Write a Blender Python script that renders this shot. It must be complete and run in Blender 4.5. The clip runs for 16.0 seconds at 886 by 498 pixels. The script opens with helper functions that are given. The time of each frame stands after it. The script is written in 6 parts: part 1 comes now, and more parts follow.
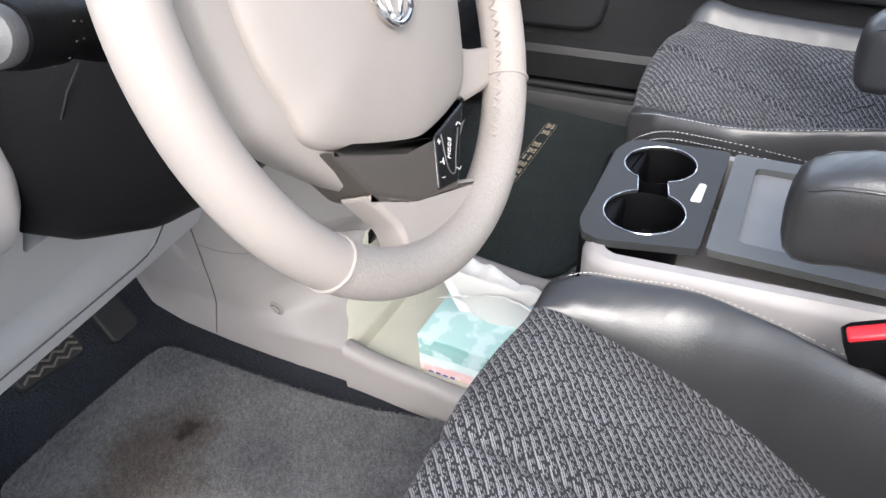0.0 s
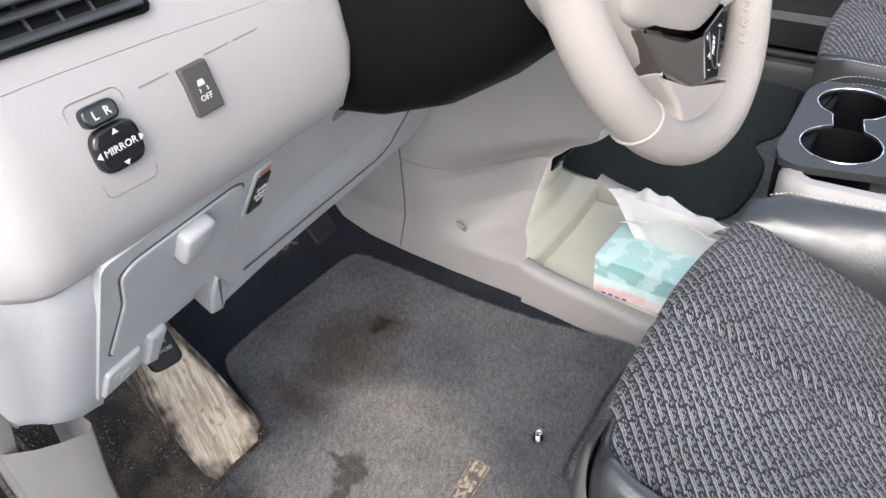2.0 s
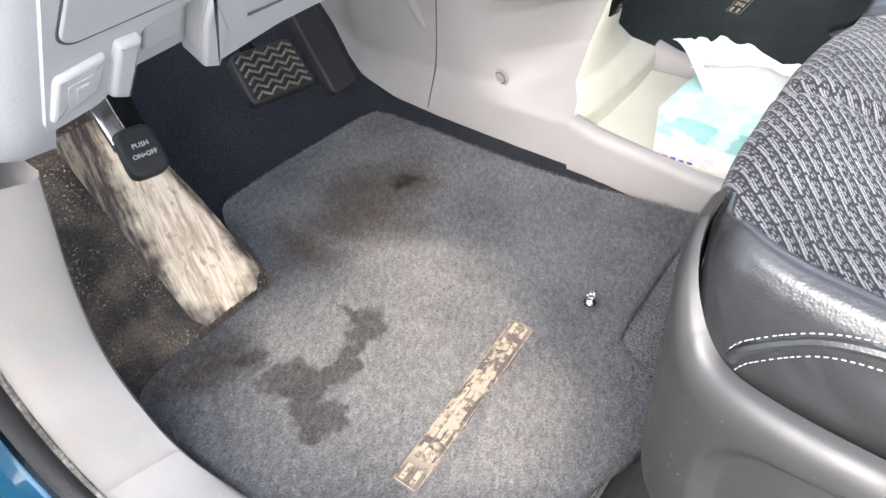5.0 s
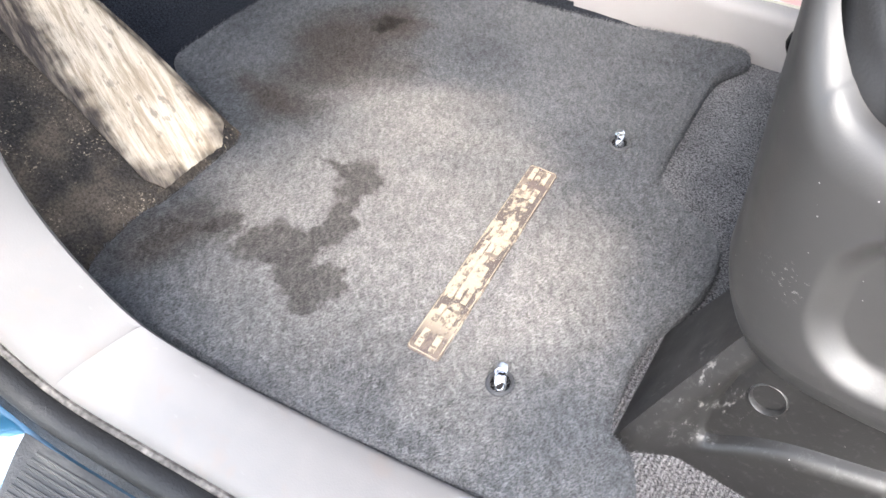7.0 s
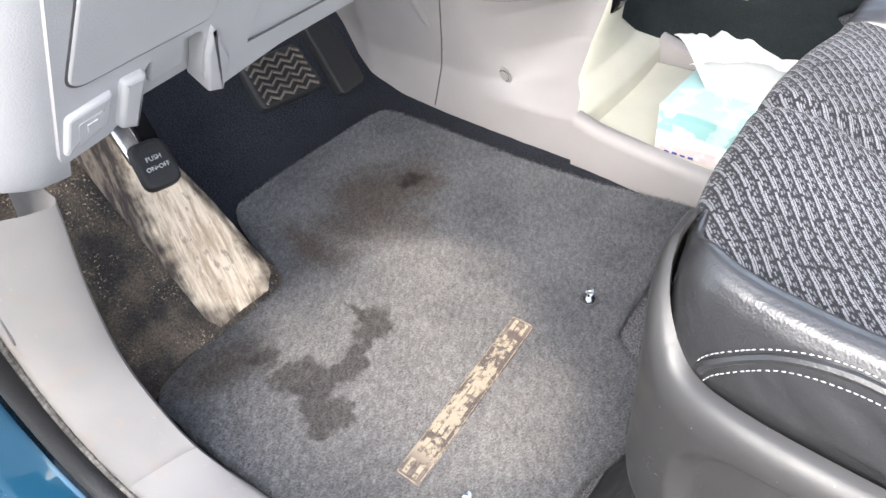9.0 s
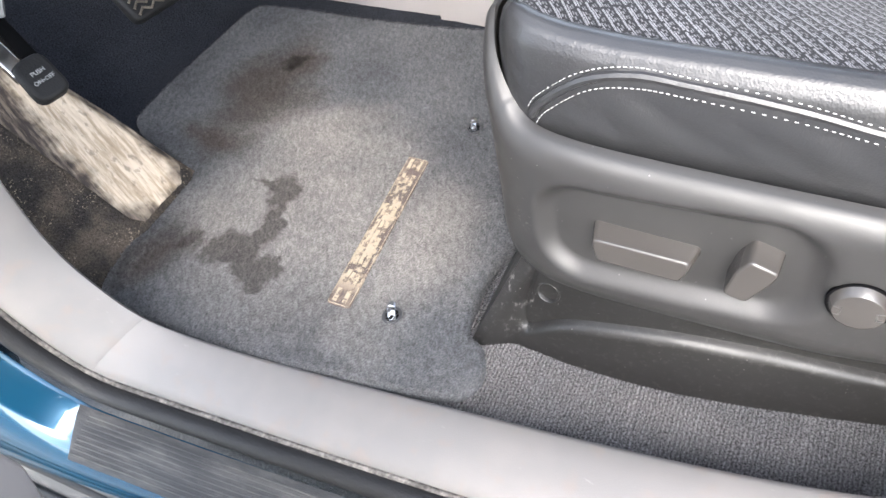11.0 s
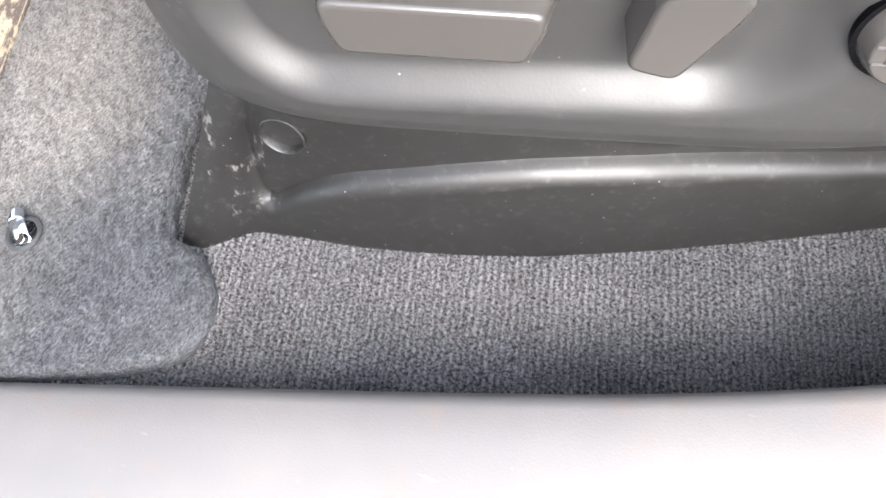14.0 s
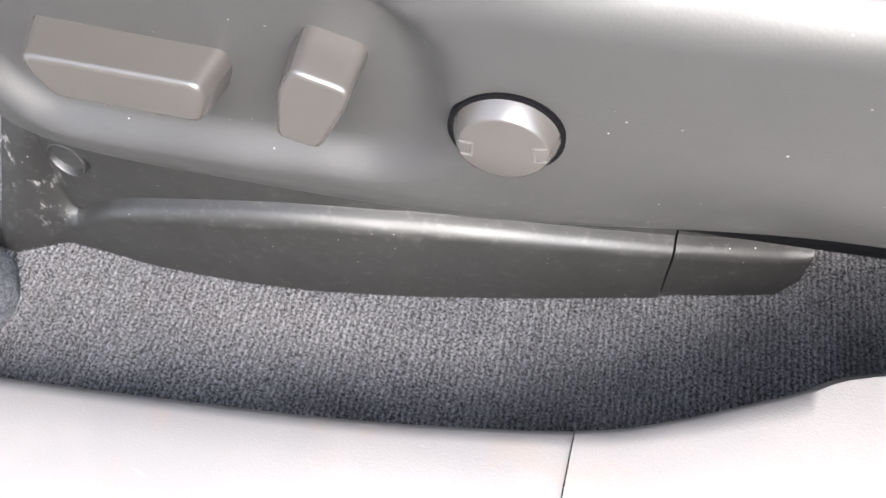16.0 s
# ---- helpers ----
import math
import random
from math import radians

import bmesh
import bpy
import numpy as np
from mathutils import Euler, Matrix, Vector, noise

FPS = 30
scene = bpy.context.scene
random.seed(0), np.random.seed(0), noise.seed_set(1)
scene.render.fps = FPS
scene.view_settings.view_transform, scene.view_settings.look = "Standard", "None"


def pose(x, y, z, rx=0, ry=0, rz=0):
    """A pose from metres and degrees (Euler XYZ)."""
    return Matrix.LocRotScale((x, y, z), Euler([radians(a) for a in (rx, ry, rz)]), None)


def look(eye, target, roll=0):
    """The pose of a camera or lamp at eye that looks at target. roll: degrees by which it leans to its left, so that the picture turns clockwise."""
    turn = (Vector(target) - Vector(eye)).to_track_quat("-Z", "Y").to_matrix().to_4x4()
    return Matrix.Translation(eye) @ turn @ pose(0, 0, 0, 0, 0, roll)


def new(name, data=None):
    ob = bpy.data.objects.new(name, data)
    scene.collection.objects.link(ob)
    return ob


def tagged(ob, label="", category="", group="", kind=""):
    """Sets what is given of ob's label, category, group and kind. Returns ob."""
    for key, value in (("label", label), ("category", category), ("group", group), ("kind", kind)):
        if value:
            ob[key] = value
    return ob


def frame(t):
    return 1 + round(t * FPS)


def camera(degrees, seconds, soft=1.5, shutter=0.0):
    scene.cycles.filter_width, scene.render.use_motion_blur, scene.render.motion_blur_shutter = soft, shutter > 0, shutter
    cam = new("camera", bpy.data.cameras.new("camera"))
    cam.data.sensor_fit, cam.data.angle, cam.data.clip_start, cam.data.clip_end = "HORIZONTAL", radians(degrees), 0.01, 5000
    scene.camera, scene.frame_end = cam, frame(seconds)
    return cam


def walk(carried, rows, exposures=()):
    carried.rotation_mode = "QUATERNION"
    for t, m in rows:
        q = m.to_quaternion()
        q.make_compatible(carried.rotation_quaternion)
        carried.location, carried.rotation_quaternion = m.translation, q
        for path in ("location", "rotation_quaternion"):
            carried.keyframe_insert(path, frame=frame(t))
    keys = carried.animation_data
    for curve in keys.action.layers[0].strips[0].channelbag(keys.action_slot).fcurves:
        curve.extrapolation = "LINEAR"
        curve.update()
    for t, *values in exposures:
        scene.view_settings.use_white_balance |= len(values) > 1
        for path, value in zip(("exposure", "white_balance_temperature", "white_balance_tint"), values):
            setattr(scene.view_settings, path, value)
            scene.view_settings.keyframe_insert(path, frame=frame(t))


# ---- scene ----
cam = camera(59.1, 16.0)
PATH = [
    (0, (0.09, 0.028, 0.837), (-0.662, 1.458, -0.342), -3.7),
    (0.5, (0.162, -0.083, 0.94), (-0.802, 1.212, -0.241), -4.7),
    (1, (0.204, -0.153, 0.961), (-0.865, 1.078, -0.198), -4.9),
    (1.5, (0.145, -0.159, 0.855), (-0.853, 1.089, -0.348), -5.1),
    (2, (0.036, -0.135, 0.834), (-0.909, 1.142, -0.381), -4.8),
    (2.5, (0.013, -0.084, 0.759), (-0.912, 1.284, -0.37), -2.8),
    (3, (0.016, -0.164, 0.713), (-0.856, 1.337, -0.282), -1.3),
    (3.5, (0.028, -0.238, 0.663), (-0.784, 1.323, -0.287), -0.8),
    (4, (0.024, -0.264, 0.651), (-0.836, 1.231, -0.361), -1.2),
    (4.2, (0.021, -0.242, 0.645), (-0.901, 1.182, -0.414), -1.7),
    (6.3, (-0.098, -0.088, 0.52), (-0.853, 0.835, -0.693), -5.0),
    (6.5, (-0.101, -0.102, 0.505), (-0.815, 0.859, -0.703), -4.6),
    (7, (-0.081, -0.124, 0.467), (-0.765, 0.877, -0.725), -3.9),
    (7.5, (-0.03, -0.117, 0.507), (-0.738, 0.883, -0.672), -4.1),
    (8, (-0.006, -0.07, 0.576), (-0.788, 0.933, -0.552), -4.7),
    (8.2, (-0.005, -0.054, 0.602), (-0.826, 0.941, -0.505), -4.6),
    (10.3, (0.078, -0.296, 0.659), (-0.832, 0.904, -0.658), -8.3),
    (10.5, (0.095, -0.287, 0.658), (-0.783, 0.899, -0.692), -10.5),
    (11, (0.114, -0.214, 0.625), (-0.69, 0.907, -0.823), -14.8),
    (11.5, (0.122, -0.149, 0.602), (-0.64, 0.859, -0.948), -19.1),
    (12, (0.1, -0.092, 0.541), (-0.587, 0.822, -1.1), -22.4),
    (12.5, (0.048, -0.033, 0.449), (-0.494, 0.835, -1.27), -22.0),
    (13, (0.015, -0.015, 0.396), (-0.417, 0.829, -1.365), -20.0),
    (13.5, (0.026, -0.011, 0.379), (-0.364, 0.814, -1.4), -19.1),
    (14, (0.063, -0.003, 0.366), (-0.281, 0.844, -1.413), -16.7),
    (14.5, (0.118, 0.01, 0.36), (-0.219, 0.86, -1.418), -15.9),
    (15, (0.165, 0.021, 0.363), (-0.144, 0.891, -1.411), -13.0),
    (15.5, (0.191, 0.022, 0.373), (-0.133, 0.918, -1.386), -11.3),
    (16, (0.192, -0.003, 0.395), (-0.147, 0.934, -1.339), -8.7),
]
BASE = 2.2
STOPS = [(0, 0.1), (1.2, 0.0), (2.5, -0.02), (3.5, 0.45), (4.2, 0.5), (6.3, 1.02), (7.5, 1.05), (8.2, 0.72), (10.3, 0.6), (11.5, 0.7), (13, 0.83), (14.5, 1.03), (16, 1.03)]
walk(cam, [(t, look(eye, target, roll)) for t, eye, target, roll in PATH], [(t, BASE + s) for t, s in STOPS])

# ---- light ----
world = bpy.data.worlds.new("sky")
scene.world = world
world.use_nodes = True
wn = world.node_tree.nodes
sky = wn.new("ShaderNodeTexSky")
sky.sky_type, sky.sun_disc = "NISHITA", False
sky.sun_elevation, sky.sun_rotation = radians(41), radians(158)
sky.air_density, sky.dust_density, sky.ozone_density = 1.0, 2.0, 1.0
wn["Background"].inputs["Strength"].default_value = 0.15
haze = wn.new("ShaderNodeHueSaturation")
haze.inputs["Saturation"].default_value = 0.55
world.node_tree.links.new(sky.outputs[0], haze.inputs["Color"])
world.node_tree.links.new(haze.outputs[0], wn["Background"].inputs["Color"])
# hazy sun from the open door's side
sun = new("sun", bpy.data.lights.new("sun", "SUN"))
sun.data.energy, sun.data.angle, sun.data.color = 0.6, radians(40), (1.0, 0.965, 0.94)
sun.matrix_world = look((2.0, -5.0, 4.7), (0.0, 0.0, 0.0))


# ---- materials ----
def mat(name, color, rough=0.5, metal=0.0, grain=0.0, grain_size=0.002, spots=0.12, spot_size=0.08,
        bump=0.0, bump_size=0.001, coat=0.0, spec=0.5, sheen=0.0):
    """A painted, moulded or woven surface: colour varied at two scales, fine relief."""
    m = bpy.data.materials.new(name)
    m.use_nodes = True
    nt, ns = m.node_tree, m.node_tree.nodes
    b = ns["Principled BSDF"]
    b.inputs["Roughness"].default_value = rough
    b.inputs["Metallic"].default_value = metal
    b.inputs["Coat Weight"].default_value = coat
    b.inputs["Specular IOR Level"].default_value = spec
    b.inputs["Sheen Weight"].default_value = sheen
    geo = ns.new("ShaderNodeTexCoord")
    n1, n2 = ns.new("ShaderNodeTexNoise"), ns.new("ShaderNodeTexNoise")
    n1.inputs["Scale"].default_value, n1.inputs["Detail"].default_value = 1 / grain_size, 2
    n2.inputs["Scale"].default_value, n2.inputs["Detail"].default_value = 1 / spot_size, 5
    for n in (n1, n2):
        nt.links.new(geo.outputs["Object"], n.inputs["Vector"])

    def scaled(src, amount):
        r = ns.new("ShaderNodeMapRange")
        r.inputs["From Min"].default_value, r.inputs["From Max"].default_value = 0.3, 0.7
        r.inputs["To Min"].default_value, r.inputs["To Max"].default_value = 1 - amount, 1 + amount
        nt.links.new(src.outputs["Fac"], r.inputs["Value"])
        return r
    mul = ns.new("ShaderNodeMath")
    mul.operation = "MULTIPLY"
    nt.links.new(scaled(n1, grain).outputs[0], mul.inputs[0])
    nt.links.new(scaled(n2, spots).outputs[0], mul.inputs[1])
    mix = ns.new("ShaderNodeVectorMath")
    mix.operation = "SCALE"
    mix.inputs[0].default_value = color
    nt.links.new(mul.outputs[0], mix.inputs["Scale"])
    nt.links.new(mix.outputs[0], b.inputs["Base Color"])
    if bump:
        n3, bp = ns.new("ShaderNodeTexNoise"), ns.new("ShaderNodeBump")
        n3.inputs["Scale"].default_value, n3.inputs["Detail"].default_value = 1 / bump_size, 3
        bp.inputs["Strength"].default_value, bp.inputs["Distance"].default_value = bump, bump_size
        nt.links.new(geo.outputs["Object"], n3.inputs["Vector"])
        nt.links.new(n3.outputs["Fac"], bp.inputs["Height"])
        nt.links.new(bp.outputs["Normal"], b.inputs["Normal"])
    return m


M_BEIGE = mat("beige_plastic", (0.29, 0.272, 0.268), 0.5, bump=0.15, bump_size=0.0012, spots=0.05)
M_DASH = mat("pale_dashboard_plastic", (0.30, 0.282, 0.279), 0.5, bump=0.15, bump_size=0.0012, spots=0.05)
M_GREY = mat("grey_plastic", (0.345, 0.345, 0.352), 0.5, bump=0.25, bump_size=0.0012, spots=0.05)
M_BLACK = mat("black_plastic", (0.0032, 0.0032, 0.0038), 0.5, bump=0.3, bump_size=0.0012, spec=0.09)
M_DARK = mat("dark_grey_plastic", (0.055, 0.055, 0.058), 0.42, bump=0.3, bump_size=0.0012, spots=0.1)
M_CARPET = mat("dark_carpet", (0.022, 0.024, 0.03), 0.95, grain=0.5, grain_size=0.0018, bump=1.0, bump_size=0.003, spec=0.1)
M_WHEEL = mat("cream_leather", (0.262, 0.234, 0.217), 0.5, spec=0.3, bump=0.12, bump_size=0.0015, spots=0.05)
M_CHROME = mat("chrome", (0.75, 0.75, 0.76), 0.12, 1.0, spots=0.03)
M_SILVER = mat("grey_metallic_plastic", (0.10, 0.102, 0.10), 0.28, 0.35, spots=0.05)
M_CUP = mat("dark_metallic_plastic", (0.030, 0.031, 0.032), 0.34, spec=0.22, spots=0.05)
M_SWITCH = mat("taupe_switch_plastic", (0.055, 0.050, 0.046), 0.24, spec=0.8, spots=0.06)
M_BRONZE = mat("brushed_bronze_trim", (0.12, 0.105, 0.095), 0.32, 0.6, spots=0.1)
M_BLUE = mat("teal_car_paint", (0.004, 0.06, 0.12), 0.22, 0.4, coat=1.0, spots=0.05)
M_RUBBER = mat("black_rubber", (0.012, 0.012, 0.013), 0.6, bump=0.3, bump_size=0.002)
M_RED = mat("red_plastic", (0.65, 0.02, 0.03), 0.35, spots=0.03)
M_WHITE = mat("white_print", (0.5, 0.5, 0.5), 0.5, spots=0.02)
M_TISSUE = mat("white_tissue", (0.62, 0.62, 0.61), 0.9, spots=0.03)
M_GROUND = mat("bounce_ground", (0.17, 0.172, 0.175), 0.9, grain=0.6, grain_size=0.006, bump=1.0, bump_size=0.006)
M_HEAD = mat("headliner", (0.5, 0.48, 0.45), 0.95)
M_GLOSS = mat("gloss_black", (0.01, 0.01, 0.011), 0.12, spots=0.05)

M_SWITCHDARK = mat("dark_switch_plastic", (0.06, 0.055, 0.053), 0.4, spots=0.06)
M_SWITCHLIGHT = mat("taupe_notch_plastic", (0.075, 0.07, 0.066), 0.4, spots=0.06)
M_GAP = mat("dark_gap", (0.06, 0.06, 0.06), 0.8)
M_GAPBEIGE = mat("beige_joint_filler", (0.20, 0.185, 0.175), 0.7)
M_DARKGREY = mat("charcoal_plastic", (0.035, 0.035, 0.037), 0.5, bump=0.3, bump_size=0.0012)
M_DOORDARK = mat("dark_door_plastic", (0.018, 0.018, 0.020), 0.5, bump=0.3, bump_size=0.0012)
M_WHEELPERF = mat("perforated_leather", (0.25, 0.226, 0.209), 0.55, spec=0.3, grain=0.05, grain_size=0.0025, bump=0.4, bump_size=0.0022, spots=0.06)
M_CREAM = mat("cream_liner", (0.50, 0.495, 0.42), 0.6, spots=0.06, bump=0.2, bump_size=0.001)
M_PALE = mat("pale_button", (0.6, 0.6, 0.58), 0.4)
M_TRAY = mat("grey_tray_liner", (0.20, 0.205, 0.21), 0.55, spots=0.08)
M_THREAD = mat("white_thread", (0.5, 0.5, 0.48), 0.8)
M_DUSTY = mat("dusty_metal", (0.07, 0.058, 0.05), 0.8, 0.0, spots=0.4, spot_size=0.004)


# ---- materials with a pattern of their own ----
class Nodes:
    """Short hand for building a node material."""
    def __init__(self, name, rough=0.8, spec=0.3):
        self.m = bpy.data.materials.new(name)
        self.m.use_nodes = True
        self.t, self.n = self.m.node_tree, self.m.node_tree.nodes
        self.b = self.n["Principled BSDF"]
        self.b.inputs["Roughness"].default_value = rough
        self.b.inputs["Specular IOR Level"].default_value = spec
        self.pos = self.n.new("ShaderNodeTexCoord").outputs["Object"]

    def put(self, value, socket):
        if hasattr(value, "is_output"):
            self.t.links.new(value, socket)
        else:
            socket.default_value = value

    def math(self, op, a, b=0.0, c=0.0):
        n = self.n.new("ShaderNodeMath")
        n.operation = op
        for v, s in zip((a, b, c), n.inputs):
            self.put(v, s)
        return n.outputs[0]

    def vec(self, op, a, b):
        n = self.n.new("ShaderNodeVectorMath")
        n.operation = op
        self.put(a, n.inputs[0])
        self.put(b, n.inputs[1])
        return n.outputs["Value"] if op in ("LENGTH", "DISTANCE", "DOT_PRODUCT") else n.outputs[0]

    def step(self, x, lo, hi, a=0.0, b=1.0):
        n = self.n.new("ShaderNodeMapRange")
        n.interpolation_type = "SMOOTHSTEP"
        for v, s in zip((x, lo, hi, a, b), n.inputs):
            self.put(v, s)
        return n.outputs[0]

    def noise(self, size, detail=3.0, at=None, rough=0.5):
        n = self.n.new("ShaderNodeTexNoise")
        n.inputs["Scale"].default_value, n.inputs["Detail"].default_value, n.inputs["Roughness"].default_value = 1 / size, detail, rough
        self.t.links.new(at or self.pos, n.inputs["Vector"])
        return n.outputs["Fac"]

    def cells(self, size, feature="F1", at=None):
        n = self.n.new("ShaderNodeTexVoronoi")
        n.feature = feature
        n.inputs["Scale"].default_value = 1 / size
        self.t.links.new(at or self.pos, n.inputs["Vector"])
        return n.outputs["Distance"]

    def stretch(self, x, y, z, turn=0.0):
        n = self.n.new("ShaderNodeMapping")
        n.inputs["Scale"].default_value = (x, y, z)
        r = self.n.new("ShaderNodeVectorRotate")
        r.rotation_type = "Z_AXIS"
        r.inputs["Angle"].default_value = radians(turn)
        self.t.links.new(self.pos, r.inputs["Vector"])
        self.t.links.new(r.outputs[0], n.inputs["Vector"])
        return n.outputs[0]

    def xyz(self, v):
        n = self.n.new("ShaderNodeSeparateXYZ")
        self.t.links.new(v, n.inputs[0])
        return n.outputs

    def mix(self, f, a, b):
        n = self.n.new("ShaderNodeMix")
        n.data_type = "RGBA"
        self.put(f, n.inputs["Factor"])
        for v, s in ((a, n.inputs[6]), (b, n.inputs[7])):
            self.put((*v, 1) if isinstance(v, tuple) else v, s)
        return n.outputs[2]

    def scale(self, color, f):
        n = self.n.new("ShaderNodeVectorMath")
        n.operation = "SCALE"
        self.put(color[:3] if isinstance(color, tuple) else color, n.inputs[0])
        self.put(f, n.inputs["Scale"])
        return n.outputs[0]

    def done(self, color, height=None, bump=0.5, depth=0.002, rough=None):
        self.t.links.new(color, self.b.inputs["Base Color"])
        if height is not None:
            n = self.n.new("ShaderNodeBump")
            n.inputs["Strength"].default_value, n.inputs["Distance"].default_value = bump, depth
            self.t.links.new(height, n.inputs["Height"])
            self.t.links.new(n.outputs[0], self.b.inputs["Normal"])
        if rough is not None:
            self.put(rough, self.b.inputs["Roughness"])
        return self.m


def blob(k, x, y, rx, ry, turn=0.0, edge=0.35, wob=None):
    """A soft oval patch on the floor plan, its rim broken up by wob."""
    n = k.n.new("ShaderNodeVectorMath")
    n.operation = "SUBTRACT"
    k.t.links.new(wob, n.inputs[0])
    n.inputs[1].default_value = (x, y, 0)
    r = k.n.new("ShaderNodeVectorRotate")
    r.rotation_type = "Z_AXIS"
    r.inputs["Angle"].default_value = radians(-turn)
    k.t.links.new(n.outputs[0], r.inputs["Vector"])
    s = k.vec("MULTIPLY", r.outputs[0], (1 / rx, 1 / ry, 0))
    return k.step(k.vec("LENGTH", s, (0, 0, 0)), 1 + edge, 1 - edge)


def most(k, masks):
    f = masks[0]
    for g in masks[1:]:
        f = k.math("MAXIMUM", f, g)
    return f


def wobble(k, size, amount):
    n = k.n.new("ShaderNodeTexNoise")
    n.inputs["Scale"].default_value, n.inputs["Detail"].default_value = 1 / size, 4
    k.t.links.new(k.pos, n.inputs["Vector"])
    c = k.vec("SUBTRACT", n.outputs["Color"], (0.5, 0.5, 0.5))
    return k.vec("ADD", k.pos, k.vec("MULTIPLY", c, (amount, amount, 0)))


def make_mat_carpet():
    k = Nodes("stained_mat_carpet", 0.95, 0.08)
    near, far = wobble(k, 0.022, 0.045), wobble(k, 0.09, 0.12)
    pale = most(k, [blob(k, -0.378, 0.244, 0.13, 0.13, 0, 0.6, far), blob(k, -0.253, 0.228, 0.05, 0.10, 0, 0.8, far), blob(k, -0.471, 0.203, 0.06, 0.05, 0, 0.6, far), blob(k, -0.438, 0.361, 0.1, 0.06, 0, 0.7, far)])
    dark = most(k, [blob(k, -0.431, 0.268, 0.015, 0.03, 20, 0.35, near), blob(k, -0.417, 0.226, 0.014, 0.03, 10, 0.25, near), blob(k, -0.441, 0.171, 0.036, 0.022, 5, 0.25, near),
                    blob(k, -0.401, 0.154, 0.026, 0.016, -10, 0.25, near), blob(k, -0.389, 0.135, 0.013, 0.012, 0, 0.3, near), blob(k, -0.493, 0.169, 0.014, 0.016, 0, 0.3, near), blob(k, -0.386, 0.170, 0.014, 0.01, 0, 0.3, near), blob(k, -0.417, 0.201, 0.012, 0.014, 0, 0.3, near), blob(k, -0.427, 0.187, 0.014, 0.012, 0, 0.3, near), blob(k, -0.454, 0.272, 0.018, 0.005, 0, 0.4, near)])
    brown = most(k, [blob(k, -0.565, 0.435, 0.05, 0.09, 0, 0.7, far), blob(k, -0.547, 0.484, 0.035, 0.045, 0, 0.6, near), blob(k, -0.552, 0.409, 0.06, 0.05, 0, 0.8, far), blob(k, -0.574, 0.333, 0.05, 0.03, 0, 0.7, far), blob(k, -0.533, 0.134, 0.03, 0.05, 0, 0.7, far)])
    core = k.math("MULTIPLY", blob(k, -0.552, 0.490, 0.014, 0.013, 20, 0.7, near), 0.75)
    c = k.mix(k.step(k.noise(0.12, 4), 0.35, 0.65), (0.118, 0.122, 0.13), (0.165, 0.168, 0.174))
    c = k.mix(k.math("MULTIPLY", pale, 0.75), c, (0.36, 0.333, 0.308))
    c = k.mix(k.math("MULTIPLY", brown, 0.8), c, (0.085, 0.07, 0.06))
    c = k.mix(k.math("MULTIPLY", dark, 0.66), c, (0.062, 0.053, 0.048))
    c = k.mix(core, c, (0.02, 0.016, 0.014))
    fibre = k.noise(0.0013, 3, k.stretch(1, 0.45, 1, 25), 0.75)
    tuft = k.noise(0.005, 3, k.stretch(1, 0.5, 1, -30))
    f = k.math("MULTIPLY", k.step(fibre, 0.3, 0.7, 0.62, 1.74), k.step(tuft, 0.3, 0.7, 0.84, 1.16))
    return k.done(k.scale(c, f), k.math("ADD", fibre, k.math("MULTIPLY", tuft, 0.8)), 1.0, 0.004)


def make_ribbed():
    k = Nodes("ribbed_carpet", 0.95, 0.08)
    w = wobble(k, 0.01, 0.003)
    x = k.xyz(w)[0]
    rib = k.math("MULTIPLY", k.math("SINE", k.math("MULTIPLY", x, 2 * math.pi / 0.0037)), k.step(k.xyz(k.pos)[1], 0.33, 0.27))
    fibre = k.noise(0.0016, 3, None, 0.75)
    dust = most(k, [blob(k, -0.120, 0.140, 0.055, 0.05, 0, 0.8, w), blob(k, 0.018, 0.151, 0.12, 0.02, 0, 0.9, w)])
    c = k.mix(k.step(k.noise(0.05, 4), 0.3, 0.7), (0.155, 0.154, 0.161), (0.215, 0.212, 0.218))
    c = k.mix(k.math("MULTIPLY", dust, 0.6), c, (0.29, 0.277, 0.277))
    lint = k.step(k.cells(0.006), 0.12, 0.05)
    c = k.mix(k.math("MULTIPLY", lint, k.step(k.noise(0.03), 0.5, 0.6)), c, (0.4, 0.39, 0.38))
    f = k.math("MULTIPLY", k.step(fibre, 0.32, 0.68, 0.18, 1.85), k.step(rib, -1.0, 1.0, 0.82, 1.18))
    return k.done(k.scale(c, f), k.math("ADD", fibre, k.math("MULTIPLY", rib, 0.22)), 1.0, 0.004)


